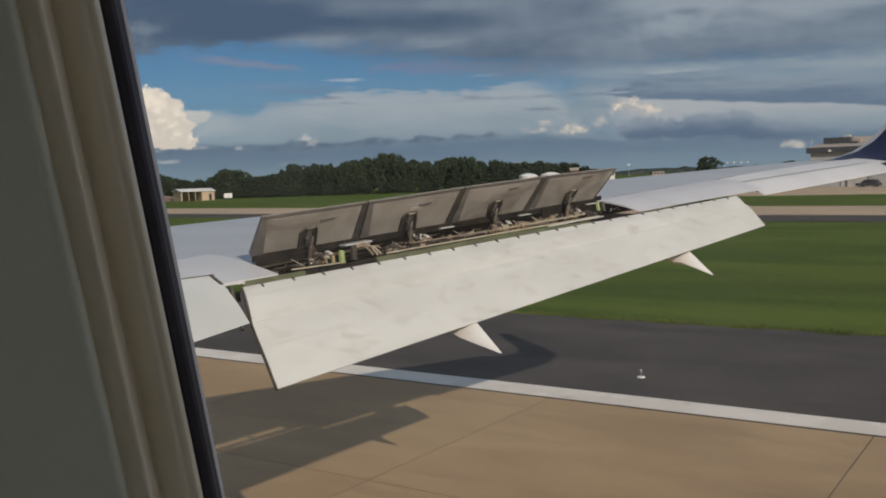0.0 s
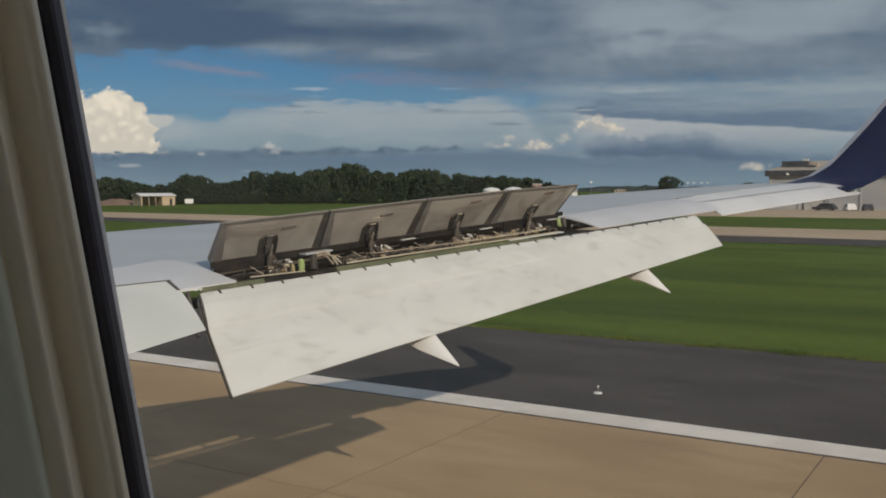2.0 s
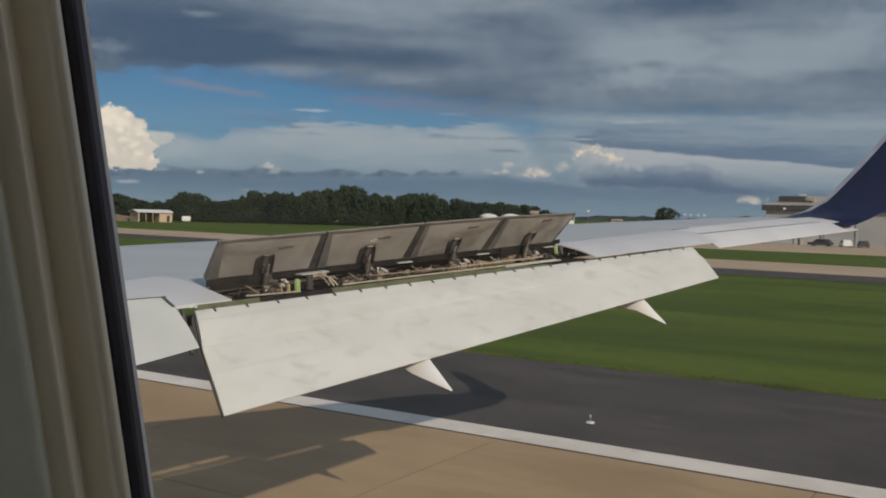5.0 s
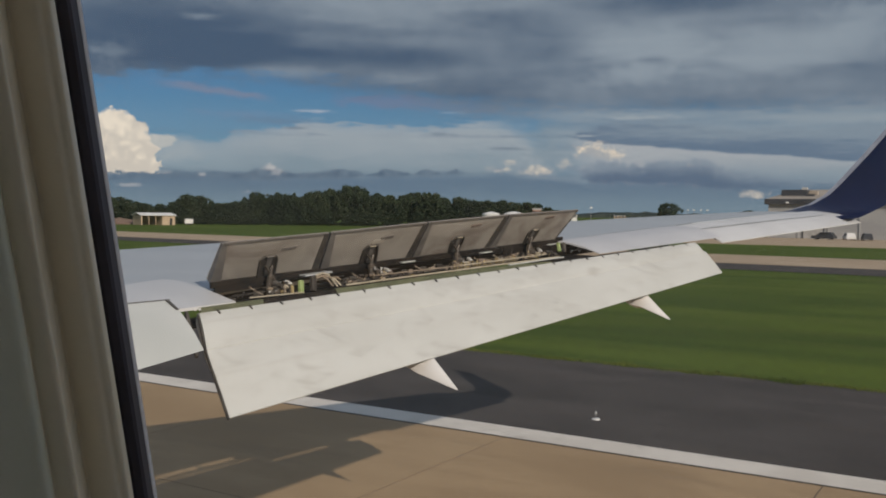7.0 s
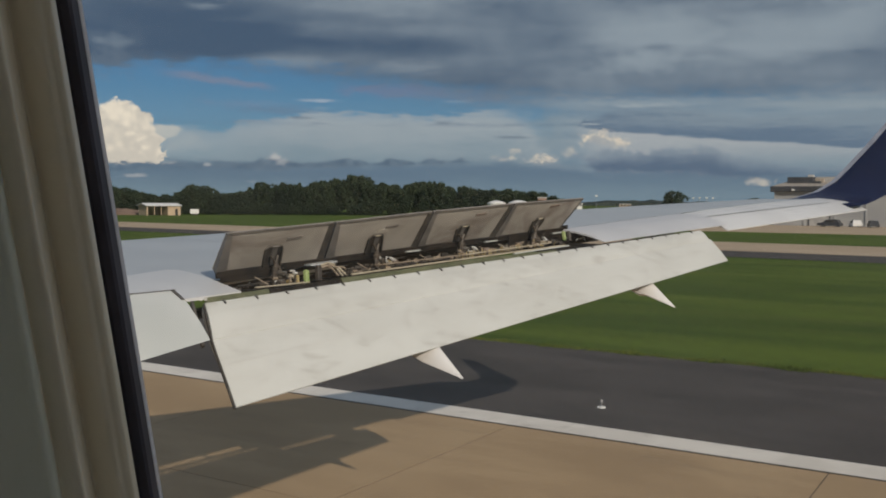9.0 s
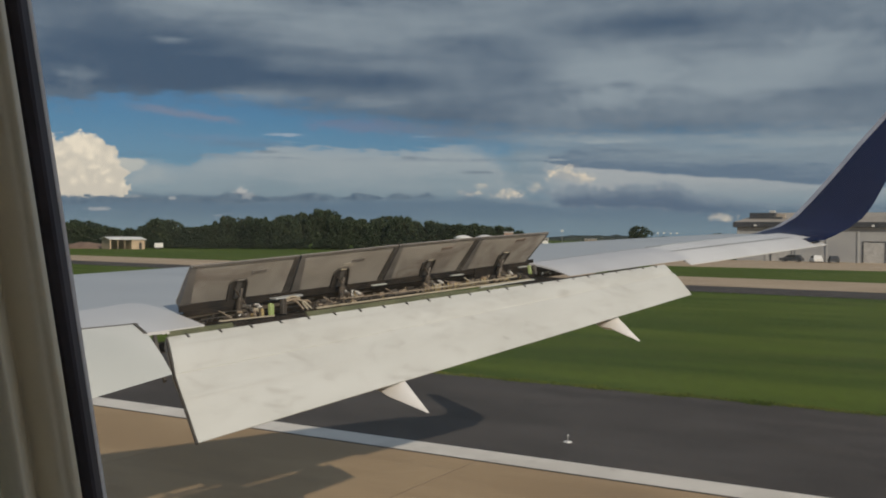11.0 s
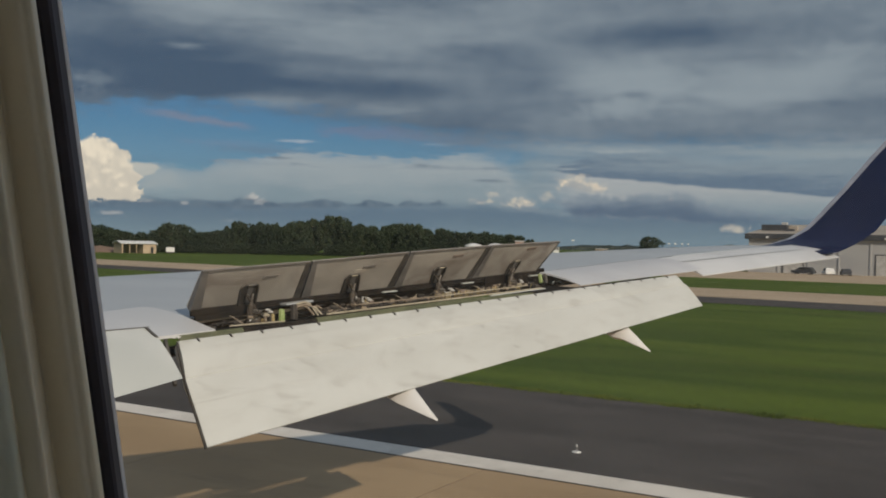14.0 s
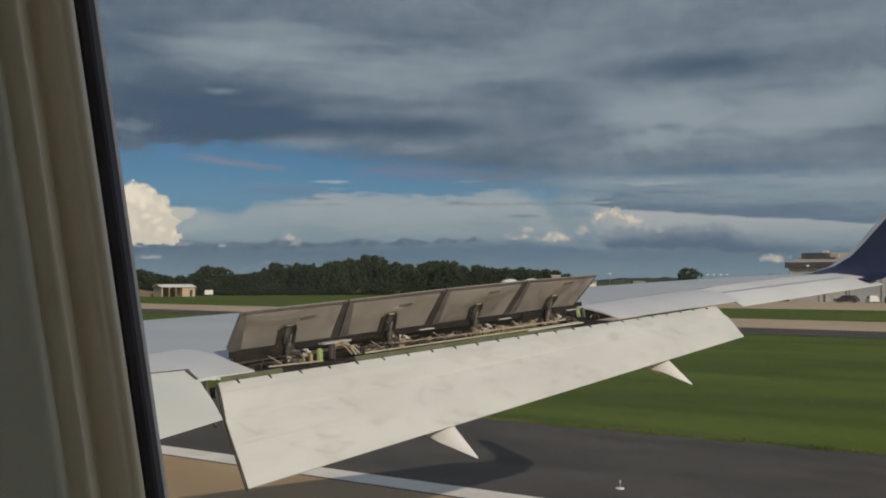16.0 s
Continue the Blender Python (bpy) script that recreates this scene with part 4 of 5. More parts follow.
        part("actuator", mesh_of("actuator", *join(rod(left, lerp(left, tipp, 0.62), 0.026), rod(lerp(left, tipp, 0.58), tipp + along * 0.02, 0.013), rod(right, lerp(right, tipp, 0.5) - along * 0.03, 0.020, 0.014),
                                                   rod(lerp(right, tipp, 0.45) - along * 0.02, tipp - along * 0.045, 0.011), rod(foot - along * 0.09, foot + along * 0.09, 0.024),
                                                   rod(lerp(foot, tipp, 0.34) - along * 0.07, lerp(foot, tipp, 0.34) + along * 0.06, 0.016)), M_OIL, smooth=True), spoiler, "oily actuator strut")
        # small links, nuts and clips that crowd its foot; white ones are painted glints
        crowd = random.Random(40 + i)
        for q in range(14):
            p = lerp(foot, tipp, crowd.uniform(0.0, 0.5)) + along * crowd.uniform(-0.10, 0.09) + aft * crowd.uniform(0.03, 0.05)
            d = along * crowd.uniform(-0.03, 0.03) + Vector((0, 0, crowd.uniform(-0.025, 0.025)))
            part("link", mesh_of("link", *rod(p, p + d + aft * 0.008, crowd.uniform(0.004, 0.008), 0.005, 6), crowd.choice((M_RIB, M_OIL, M_OIL, M_STEEL, M_BRASS, M_BRIGHT))), spoiler)
        # the M_BRIGHT bearings likewise put glints into plain white colour
        for dx, dz, r, mat in ((-0.10, 0.05, 0.015, M_HOSE), (0.055, 0.05, 0.019, M_CREAM_BAR), (0.09, 0.075, 0.013, M_BRIGHT), (-0.055, 0.10, 0.011, M_STEEL), (0.03, 0.012, 0.016, M_BRASS), (0.065, 0.095, 0.009, M_BRIGHT), (-0.075, 0.015, 0.014, M_RIB)):
            p = foot + along * dx + aft * 0.03 + Vector((0, 0, dz))
            part("bearing", mesh_of("bearing", *join(rod(p, p + aft * 0.03 + along * 0.012, r, r * 0.8), rod(p + aft * 0.03, p + aft * 0.045 + along * 0.01, r * 0.5)), mat, smooth=True), spoiler)
        if i:
            part("hinge_plate", mesh_of("hinge_plate", *beam(lerp(a, b, 0.86) + aft * 0.035 + Vector((0, 0, -0.012)), b + along * 0.02 + aft * 0.035 + Vector((0, 0, -0.012)), 0.05, 0.010), M_FLAP_IN), spoiler)
        p = m + rise * (0.66, 0.70, 0.80, 0.84)[i] + along * (0.05, 0.02, 0.06, 0.10)[i]
        part("patch", mesh_of("patch", *beam(p - along * 0.06 + nor * 0.003, p + along * 0.08 + nor * 0.003 + rise * 0.02, 0.032, 0.006, nor), M_PATCH if i < 2 else M_RUST), spoiler)
        if i == 1:
            p = m + high * 1.16 + along * (hi + 0.035)
            part("patch", mesh_of("patch", *beam(p - along * 0.07 + nor * 0.002, p + along * 0.07 + nor * 0.002, 0.045, 0.004, nor), M_PALE_PATCH), spoiler)

    # bars, pipes and brackets along the open bay
    def bay(s, back, down):
        return lerp(h0, h1, s) + aft * back + Vector((0, 0, down))
    part("seal_bar", mesh_of("seal_bar", *beam(bay(0.265, 0.30, -0.095), bay(0.94, 0.30, -0.118), 0.018, 0.014), M_CREAM_BAR), wing, "cream edge bar of the bay")
    part("seal_bar", mesh_of("seal_bar", *beam(bay(0.045, 0.30, -0.088), bay(0.165, 0.30, -0.107), 0.014, 0.010), M_CREAM_BAR), wing)
    part("bay_bar", mesh_of("bay_bar", *beam(bay(0.345, 0.25, -0.055), bay(0.60, 0.25, -0.074), 0.011, 0.009), M_HOSE), wing)
    part("bay_bar", mesh_of("bay_bar", *beam(bay(0.60, 0.25, -0.074), bay(0.90, 0.25, -0.078), 0.012, 0.011), M_CREAM_BAR), wing)
    part("end_plate", mesh_of("end_plate", *beam(bay(0.74, 0.335, -0.121), bay(0.945, 0.335, -0.123), 0.022, 0.012), M_FLAP_IN), wing)
    # floor coloured as shade; the wide end plate is added to stop sun
    part("bay_floor", mesh_of("bay_floor", *beam(bay(0.03, 0.07, -0.140), bay(0.97, 0.07, -0.140), 0.10, 0.014), M_SHADE_BLACK), wing, "floor of the bay, coloured as deep shade")
    part("bay_floor", mesh_of("bay_floor", *beam(bay(0.86, 0.27, -0.150), bay(1.04, 0.27, -0.150), 0.50, 0.02), M_SHADE_BLACK), wing)
    # added strips painted as the gap's shade; the taller one also blocks sun
    gap = [Vector((x, y_te(x) + 0.02, top(x, y_te(x)) - 0.045)) for x in (11.28, 12.06, 12.64)]
    part("gap_shade", mesh_of("gap_shade", *beam(gap[0], gap[1], 0.02, 0.035), M_SHADE_BLACK), wing, "dark strip standing in for the gap's shade")
    part("gap_shade", mesh_of("gap_shade", *beam(gap[1] - Vector((0, 0, 0.05)), gap[2] - Vector((0, 0, 0.05)), 0.02, 0.15), M_SHADE_BLACK), wing)
    part("torque_tube", mesh_of("torque_tube", *rod(bay(0.27, 0.14, -0.10), bay(0.97, 0.14, -0.10), 0.010), M_RIB, smooth=True), wing)
    part("pipe", mesh_of("pipe", *rod(bay(0.04, 0.09, -0.09), bay(0.97, 0.09, -0.08), 0.008), M_BAY, smooth=True), wing)
    rng = random.Random(11)
    # dark lumps and small fittings on the bay's floor
    for i in range(110):
        s = 0.02 + 0.95 * (i + rng.uniform(-0.5, 0.5)) / 110
        if 0.17 < s < 0.25:
            continue
        p = bay(s, rng.uniform(0.08, 0.24), rng.uniform(-0.118, -0.095))
        q = p + Vector((rng.uniform(-0.02, 0.02), rng.uniform(-0.02, 0.02), rng.uniform(0.012, 0.05)))
        m = rng.choice((M_RIB, M_BAY, M_BAY, M_HOSE, M_RIB, M_BRASS if s > 0.3 else M_BAY))
        if rng.random() < 0.5:
            bits = join(beam(p, q, rng.uniform(0.006, 0.012), 0.008), rod(q - along * 0.008, q + along * 0.008, 0.007, 0.007, 6))
        else:
            bits = beam(p, p + along * rng.uniform(0.02, 0.05) + Vector((0, 0, 0.006)), 0.022, rng.uniform(0.012, 0.026))
        part("bracket", mesh_of("bracket", *bits, m), wing)
    # rusty brown boxes and ducts behind the bars
    for i in range(34):
        s = 0.27 + 0.68 * (i + rng.uniform(-0.4, 0.4)) / 34
        p = bay(s, rng.uniform(0.10, 0.16), rng.uniform(-0.085, -0.055))
        part("bracket", mesh_of("bracket", *beam(p, p + along * rng.uniform(0.03, 0.09) + Vector((0, 0, rng.uniform(-0.01, 0.01))), 0.02, rng.uniform(0.014, 0.034)), rng.choice((M_RUST, M_BAY, M_OIL, M_RIB, M_HOSE))), wing)
    # close row of plated clips under the third and fourth panels
    for i in range(30):
        s = 0.585 + 0.0074 * i + rng.uniform(-0.002, 0.002)
        p = bay(s, 0.235, -0.105)
        q = p + Vector((rng.uniform(-0.012, 0.006), rng.uniform(-0.01, 0.01), rng.uniform(0.03, 0.062)))
        part("clip", mesh_of("clip", *beam(p, q, rng.uniform(0.006, 0.011), 0.007), rng.choice((M_BRASS, M_BRASS, M_CREAM_BAR, M_HOSE))), wing)
    # slanting stays between the two bars
    for s in (0.06, 0.30, 0.47, 0.585, 0.655, 0.72):
        part("stay", mesh_of("stay", *rod(bay(s, 0.20, -0.02), bay(s + 0.018, 0.27, -0.085), 0.0045, 0.0045, 6), M_HOSE if s != 0.72 else M_CREAM_BAR, smooth=True), wing)
    # cluster of hoses where the first two panels meet
    for j, (s0, lift, s1, back, drop) in enumerate(((0.215, 0.0, 0.240, 0.22, -0.004), (0.216, -0.020, 0.244, 0.235, -0.03), (0.238, -0.004, 0.252, 0.26, -0.105), (0.228, -0.012, 0.240, 0.265, -0.095), (0.244, -0.02, 0.262, 0.25, -0.10), (0.252, -0.045, 0.262, 0.25, -0.05))):
        p, q = bay(s0, 0.17, lift), bay(s1, back, drop)
        m = lerp(p, q, 0.5) + Vector((0, 0, 0.018))
        part("hose", mesh_of("hose", *join(rod(p, m, 0.010, 0.009, 7), rod(m, q, 0.009, 0.007, 7)), (M_CREAM_BAR, M_HOSE, M_CREAM_BAR, M_HOSE, M_CREAM_BAR, M_HOSE)[j], smooth=True), wing)
    aft = Vector((-0.214, -0.977, 0.0))
    part("cap", mesh_of("cap", *beam(bay(0.190, 0.13, 0.008), bay(0.255, 0.13, 0.012), 0.09, 0.012), M_WING), wing)
    for s, back, down, m, size in ((0.172, 0.22, -0.075, M_LIME, 0.05), (0.204, 0.20, -0.065, M_POCKET, 0.06), (0.152, 0.22, -0.085, M_BRASS, 0.028), (0.135, 0.22, -0.08, M_HOSE, 0.02),
                                   (0.97, 0.2, -0.035, M_LIME, 0.045), (1.0, 0.17, -0.05, M_RIB, 0.05)):
        p = bay(s, back, down)
        part("fitting", mesh_of("fitting", *beam(p - Vector((0.0, 0, size)), p + Vector((0.03, 0.03, size)), size * 0.9, size * 0.7, (0, 1, 0)), m), wing)
    for j in range(9):
        p = bay(1.01 + 0.012 * j, rng.uniform(0.08, 0.24), rng.uniform(-0.12, -0.07))
        q = p + Vector((rng.uniform(-0.04, 0.05), rng.uniform(-0.05, 0.02), rng.uniform(0.0, 0.06)))
        part("bracket", mesh_of("bracket", *beam(p, q, rng.uniform(0.010, 0.022), 0.012), rng.choice((M_CREAM_BAR, M_RIB, M_FLAP_IN, M_HOSE))), wing)
    tip = Vector((6.33, 4.97, 3.99))
    part("end_light", mesh_of("end_light", *join(rod(tip, tip + Vector((0.01, -0.015, 0.004)), 0.009, 0.006), rod(tip + Vector((0.045, 0, 0)), tip + Vector((0.052, -0.015, 0.004)), 0.010, 0.006)), M_BRIGHT, smooth=True), flap, "small pale end fitting")

    # wheels on which it stands
    for x, y, z1, r in ((3.66, 4.6, 3.3, 0.55), (-3.66, 4.6, 3.3, 0.55), (0.0, 20.0, 2.6, 0.4)):
        gear = part("landing_gear", mesh_of("landing_gear", *join(rod((x, y, r), (x, y, z1), 0.12, 0.14, 12), rod((x - 0.5, y, r), (x + 0.5, y, r), 0.08)), M_STEEL, smooth=True), plane)
        for sx in (-0.4, 0.4):
            prof = [(-0.18, 0.55), (-0.18, 0.85), (-0.12, 0.98), (0.0, 1.0), (0.12, 0.98), (0.18, 0.85), (0.18, 0.55)]
            loops = [[(x + sx + w, y + r * k * math.cos(a), r + r * k * math.sin(a)) for a in (2 * math.pi * q / 20 for q in range(20))] for w, k in prof]
            part("tyre", mesh_of("tyre", *loft(loops), M_CLIP, smooth=True), gear)
    # fuselage skin with its rows of window openings
    zc, r = 4.31, 1.876
    angs = [math.radians(a) for a in (-90, -70, -50, -30, -14, 1.5, 22.0, 36, 50, 70, 90)]
    ring = [(math.cos(a), math.sin(a)) for a in angs] + [(-math.cos(a), math.sin(a)) for a in reversed(angs[1:-1])]
    ys = [-12.0]
    for i in range(-20, 44):
        ys += [-0.08 + 0.51 * i, 0.345 + 0.51 * i]
    ys.append(25.0)
    verts = [(cx * r, y, zc + cz * r) for y in ys for cx, cz in ring]
    n = len(ring)
    faces = []
    for i in range(len(ys) - 1):
        for j in range(n):
            if i % 2 == 1 and (j == 5 or (j == n - 6 and i % 4 == 1)):
                continue
            faces.append((i * n + j, i * n + (j + 1) % n, (i + 1) * n + (j + 1) % n, (i + 1) * n + j))
    faces += [tuple(range(n)), tuple(range(len(verts) - n, len(verts)))]
    part("fuselage", mesh_of("fuselage", verts, faces, M_SKIN), plane, "white fuselage skin")
    return plane


build_airplane()


# the cabin window through which all is seen
def build_window():
    yc, zc, hw, hh, rad = 0.115, 4.68, 0.145, 0.19, 0.075

    def x_pane(z):
        return 1.8108 - 0.1869 * (z - 4.672)

    def contour(o):
        pts = []
        for cy, cz, a0 in ((1, 1, 0), (-1, 1, 90), (-1, -1, 180), (1, -1, 270)):
            for i in range(9):
                a = radians(a0 + 90 * i / 8)
                pts.append((yc + cy * (hw - rad) + (rad + o) * math.cos(a), zc + cz * (hh - rad) + (rad + o) * math.sin(a)))
        return pts

    def sweep(profile):
        loops = []
        for o, d in profile:
            loops.append([(x_pane(z) - d, y, z) for y, z in contour(o)])
        return loft(loops, caps=False)

    window = thing("window_1", "cabin window with cream plastic surround and black seal", "window", kind="structure")
    keys = [(0.030, 0.004), (0.004, 0.006), (-0.0040, 0.009), (-0.0068, 0.0125), (-0.0065, 0.0140), (-0.0052, 0.0150), (-0.0044, 0.0164), (-0.0020, 0.0176), (0.0022, 0.0186), (0.0046, 0.0192), (0.0048, 0.0200),
            (0.0036, 0.0212), (0.0010, 0.0238), (-0.0018, 0.0266), (-0.0042, 0.0290), (-0.0052, 0.0303), (-0.0046, 0.0316), (-0.0018, 0.0328), (0.0010, 0.0336), (0.0015, 0.0341), (0.0012, 0.0345)]
    smooth_keys = []
    for q in range(len(keys) - 1):
        p0, p1, p2, p3 = (Vector(keys[min(max(q + w, 0), len(keys) - 1)]) for w in (-1, 0, 1, 2))
        for t in (0.0, 0.25, 0.5, 0.75):
            smooth_keys.append(0.5 * (2 * p1 + (p2 - p0) * t + (2 * p0 - 5 * p1 + 4 * p2 - p3) * t * t + (3 * p1 - p0 - 3 * p2 + p3) * t ** 3))
    reveal = mesh_of("reveal", *sweep(smooth_keys), M_REVEAL)
    reveal.shade_smooth()
    part("reveal", reveal, window, "ridged cream plastic surround")
    part("seal", mesh_of("seal", *sweep([(0.020, 0.003), (0.002, 0.003), (0.0, 0.0015), (0.0, 0.0), (0.004, -0.004), (0.0065, -0.0076), (0.03, -0.0078)]), M_SEAL, smooth=True), window, "black rubber seal")
    part("outer_rim", mesh_of("outer_rim", *sweep([(0.03, -0.0082), (0.0100, -0.0095), (0.0096, -0.0105), (0.0100, -0.012), (0.03, -0.015)]), M_SURROUND, smooth=True), window, "pale outer pane rim")
    glass = [(x_pane(z) + 0.0065, y, z) for y, z in contour(0.02)]
    pane = part("pane", mesh_of("pane", glass, [tuple(range(len(glass)))], M_PANE), window, "clear slightly hazed pane")
    pane.visible_shadow = False

    # sidewall round the window, then the cabin's curved lining
    wall = thing("wall_cabin", "plain grey cabin sidewall panel", "wall", kind="structure")
    inner = contour(0.0015)
    outer = []
    for y, z in inner:
        ay, az = y - yc, z - zc
        k = min(0.7 / max(abs(ay), 1e-6), 0.34 / max(abs(az), 1e-6))
        outer.append((yc + ay * k, zc + az * k))
    loops = [[(x_pane(z) - d, y, z) for y, z in contour(o)] for o, d in ((0.0012, 0.0345), (0.0002, 0.0353), (-0.0007, 0.0363), (-0.0010, 0.0373), (-0.0006, 0.0383), (0.0006, 0.0392), (0.0026, 0.0399), (0.006, 0.0404), (0.010, 0.0407), (0.02, 0.0411))]
    loops.append([(x_pane(z) - 0.043, y, z) for y, z in outer])
    lining = mesh_of("panel", *loft(loops, caps=False), M_PANEL)
    lining.shade_smooth()
    part("panel", lining, wall)


build_window()


# far side of the field: hangar, woods, sheds and tanks
def polar(az, r):
    """A place r metres from the window, az degrees to the right of ahead."""
    return 1.6 + r * math.sin(radians(az)), r * math.cos(radians(az))


def build_hangar():
    y0, y1, x0, x1, eave, ridge = -92.0, 48.0, 214.0, 276.0, 8.4, 11.2
    hangar = thing("hangar", "long low pale grey hangar with dark fascia and tan roof", "hangar", at=(x0, y0, 0))
    L, W = y1 - y0, x1 - x0
    wall = part("wall", mesh_of("wall", *box((0, 0, -0.3), (W, L, eave - 1.2)), M_WALL), hangar, "pale grey sheet wall")
    n = 23
    for i in range(n + 1):
        y = L * i / n
        part("pilaster", mesh_of("pilaster", *box((-0.16, y - 0.18, -0.2), (0.02, y + 0.18, eave - 1.2), 0.03), M_WALL), wall)
    for i in range(0, n, 3):
        y = L * (i + 0.5) / n
        door = part("door", mesh_of("door", *box((-0.08, y - 2.0, -0.1), (0.02, y + 2.0, 4.2), 0.03), M_UNIT), hangar, "grey roller door")
        part("door_frame", mesh_of("door_frame", *join(box((-0.14, y - 2.2, -0.1), (0.02, y - 2.0, 4.4)), box((-0.14, y + 2.0, -0.1), (0.02, y + 2.2, 4.4)), box((-0.14, y - 2.0, 4.2), (0.02, y + 2.0, 4.4))), M_FASCIA), door)
    fascia = part("fascia", mesh_of("fascia", *box((-0.9, -0.9, eave - 1.2), (W + 0.9, L + 0.9, eave), 0.08), M_FASCIA), hangar, "dark grey fascia band")
    roof = [[(-0.6, y, eave), (W * 0.5, y, ridge), (W + 0.6, y, eave), (W * 0.5, y, eave - 0.4)] for y in (-0.6, L + 0.6)]
    top_roof = part("roof", mesh_of("roof", *loft(roof), M_ROOF), hangar, "low tan membrane roof")
    for i in range(1, 14):
        y = L * i / 14
        part("seam", mesh_of("seam", *beam((-0.4, y, eave + 0.05), (W * 0.5, y, ridge + 0.05), 0.25, 0.12), M_ROOF), top_roof)
    rng = random.Random(3)
    for i in range(34):
        y, t = rng.uniform(2, L - 2), rng.uniform(0.15, 0.92)
        z = eave + (ridge - eave) * t
        w, h = rng.uniform(0.5, 1.5), rng.uniform(0.5, 1.3)
        x = W * 0.5 * t
        m = rng.choice((M_UNIT, M_BRIGHT, M_ROOF, M_FASCIA))
        part("roof_unit", mesh_of("roof_unit", *box((x, y - w, z - 0.3), (x + w * 1.4, y + w, z + h), 0.06), m), top_roof)
    part("stair_house", mesh_of("stair_house", *box((9, L - 6, eave), (15, L - 0.5, eave + 2.2), 0.06), M_FASCIA), top_roof)
    for i in range(18):
        y = L * (i + 0.5) / 18
        part("wall_lamp", mesh_of("wall_lamp", *join(box((-1.15, y - 0.28, eave - 1.0), (-0.88, y + 0.28, eave - 0.6), 0.04)), M_LENS), fascia, "pale flood lamp on the fascia")


def crown(rng, h, w, n_clumps, n_leaves, size, trunk=True):
    """Verts and faces of a leafy crown: clumps of small leaves about a rough core, with gaps between."""
    verts, faces = [], []
    for c in range(n_clumps):
        t = (c + rng.random()) / n_clumps
        a = rng.uniform(0, 2 * math.pi)
        z = h * (0.20 + 0.74 * t)
        spread = w * 0.5 * (math.sin(math.pi * (0.22 + 0.68 * t)) ** 0.8) * math.sqrt(rng.random())
        cx, cy = spread * math.cos(a), spread * math.sin(a)
        r = w * rng.uniform(0.07, 0.16) * (1.1 - 0.45 * t)
        for k in range(n_leaves):
            d = Vector((rng.gauss(0, 1), rng.gauss(0, 1), rng.gauss(0, 0.8))).normalized()
            p = Vector((cx, cy, z)) + d * r * rng.uniform(0.55, 1.12)
            u = Vector((rng.gauss(0, 1), rng.gauss(0, 1), rng.gauss(0, 1))).normalized()
            v = u.cross(d)
            s = size * rng.uniform(0.6, 1.4)
            n = len(verts)
            u, v = u * s, v * s
            verts += [tuple(p - u), tuple(p + v * 0.7 - u * 0.2), tuple(p + u), tuple(p - v * 0.7 + u * 0.2)]
            faces.append((n, n + 1, n + 2, n + 3))
        # rough core
        n = len(verts)
        q = 0.5 * r
        ring = [(q * rng.uniform(0.8, 1.15) * math.cos(b), q * rng.uniform(0.8, 1.15) * math.sin(b)) for b in (2 * math.pi * i / 6 for i in range(6))]
        verts += [(cx, cy, z - q)] + [(cx + x, cy + y, z + rng.uniform(-0.2, 0.2) * q) for x, y in ring] + [(cx, cy, z + q)]
        for i in range(6):
            faces += [(n, n + 1 + (i + 1) % 6, n + 1 + i), (n + 7, n + 1 + i, n + 1 + (i + 1) % 6)]
    return verts, faces


def trunk_of(rng, h, r):
    base = rod((0, 0, -0.3), (0.1, 0, h * 0.45), r, r * 0.6, 7)
    limbs = []
    for i in range(5):
        a = 2 * math.pi * i / 5 + rng.uniform(-0.4, 0.4)
        z = h * rng.uniform(0.25, 0.45)
        limbs.append(rod((0.05, 0, z), (h * 0.2 * math.cos(a), h * 0.2 * math.sin(a), z + h * rng.uniform(0.15, 0.3)), r * 0.45, r * 0.15, 5))
    return join(base, *limbs)


def woods(name, spots, label, seed, n_clumps=52, n_leaves=28, size=0.34):
    """Many trees in one mesh: (x, y, height, width) each."""
    rng = random.Random(seed)
    kinds = []
    for i in range(7):
        v, f = crown(rng, 10.0, rng.uniform(6.0, 8.5), n_clumps, n_leaves, size)
        kinds.append((np.array(v), np.array([q if len(q) == 4 else (*q, q[-1]) for q in f])))
    vs, fs, n = [], [], 0
    for x, y, h, w in spots:
        v, f = kinds[rng.randrange(7)]
        a = rng.uniform(0, 2 * math.pi)
        c, s = math.cos(a), math.sin(a)
        k = np.array([[c * w / 7.2, s * w / 7.2, 0], [-s * w / 7.2, c * w / 7.2, 0], [0, 0, h / 10.0]])
        vs.append(v @ k + np.array([x, y, -0.3]))
        fs.append(f + n)
        n += len(v)
    vs, fs = np.concatenate(vs), np.concatenate(fs)
    me = bpy.data.meshes.new(name)
    me.from_pydata(vs.tolist(), [], [tuple(q) if q[2] != q[3] else tuple(q[:3]) for q in fs.tolist()])
    me.materials.append(M_LEAF)
    return tagged(part(name, me), label, "woods", kind="stuff")


WOOD_LINE = ((30, 0.6), (39.1, 0.72), (40.6, 0.42), (41.9, 0.22), (42.4, 0.38), (42.9, 0.80), (43.5, 0.92), (44.1, 0.66), (45.4, 0.36), (46.4, 0.72), (46.9, 0.97), (50.3, 1.02), (51.4, 1.30), (53.4, 1.52), (54.1, 1.2), (54.8, 1.04), (57.4, 1.12), (58.8, 0.88), (62.2, 0.74), (63.9, 0.58), (64.8, 0.3), (66.0, 0.02), (90, 0))


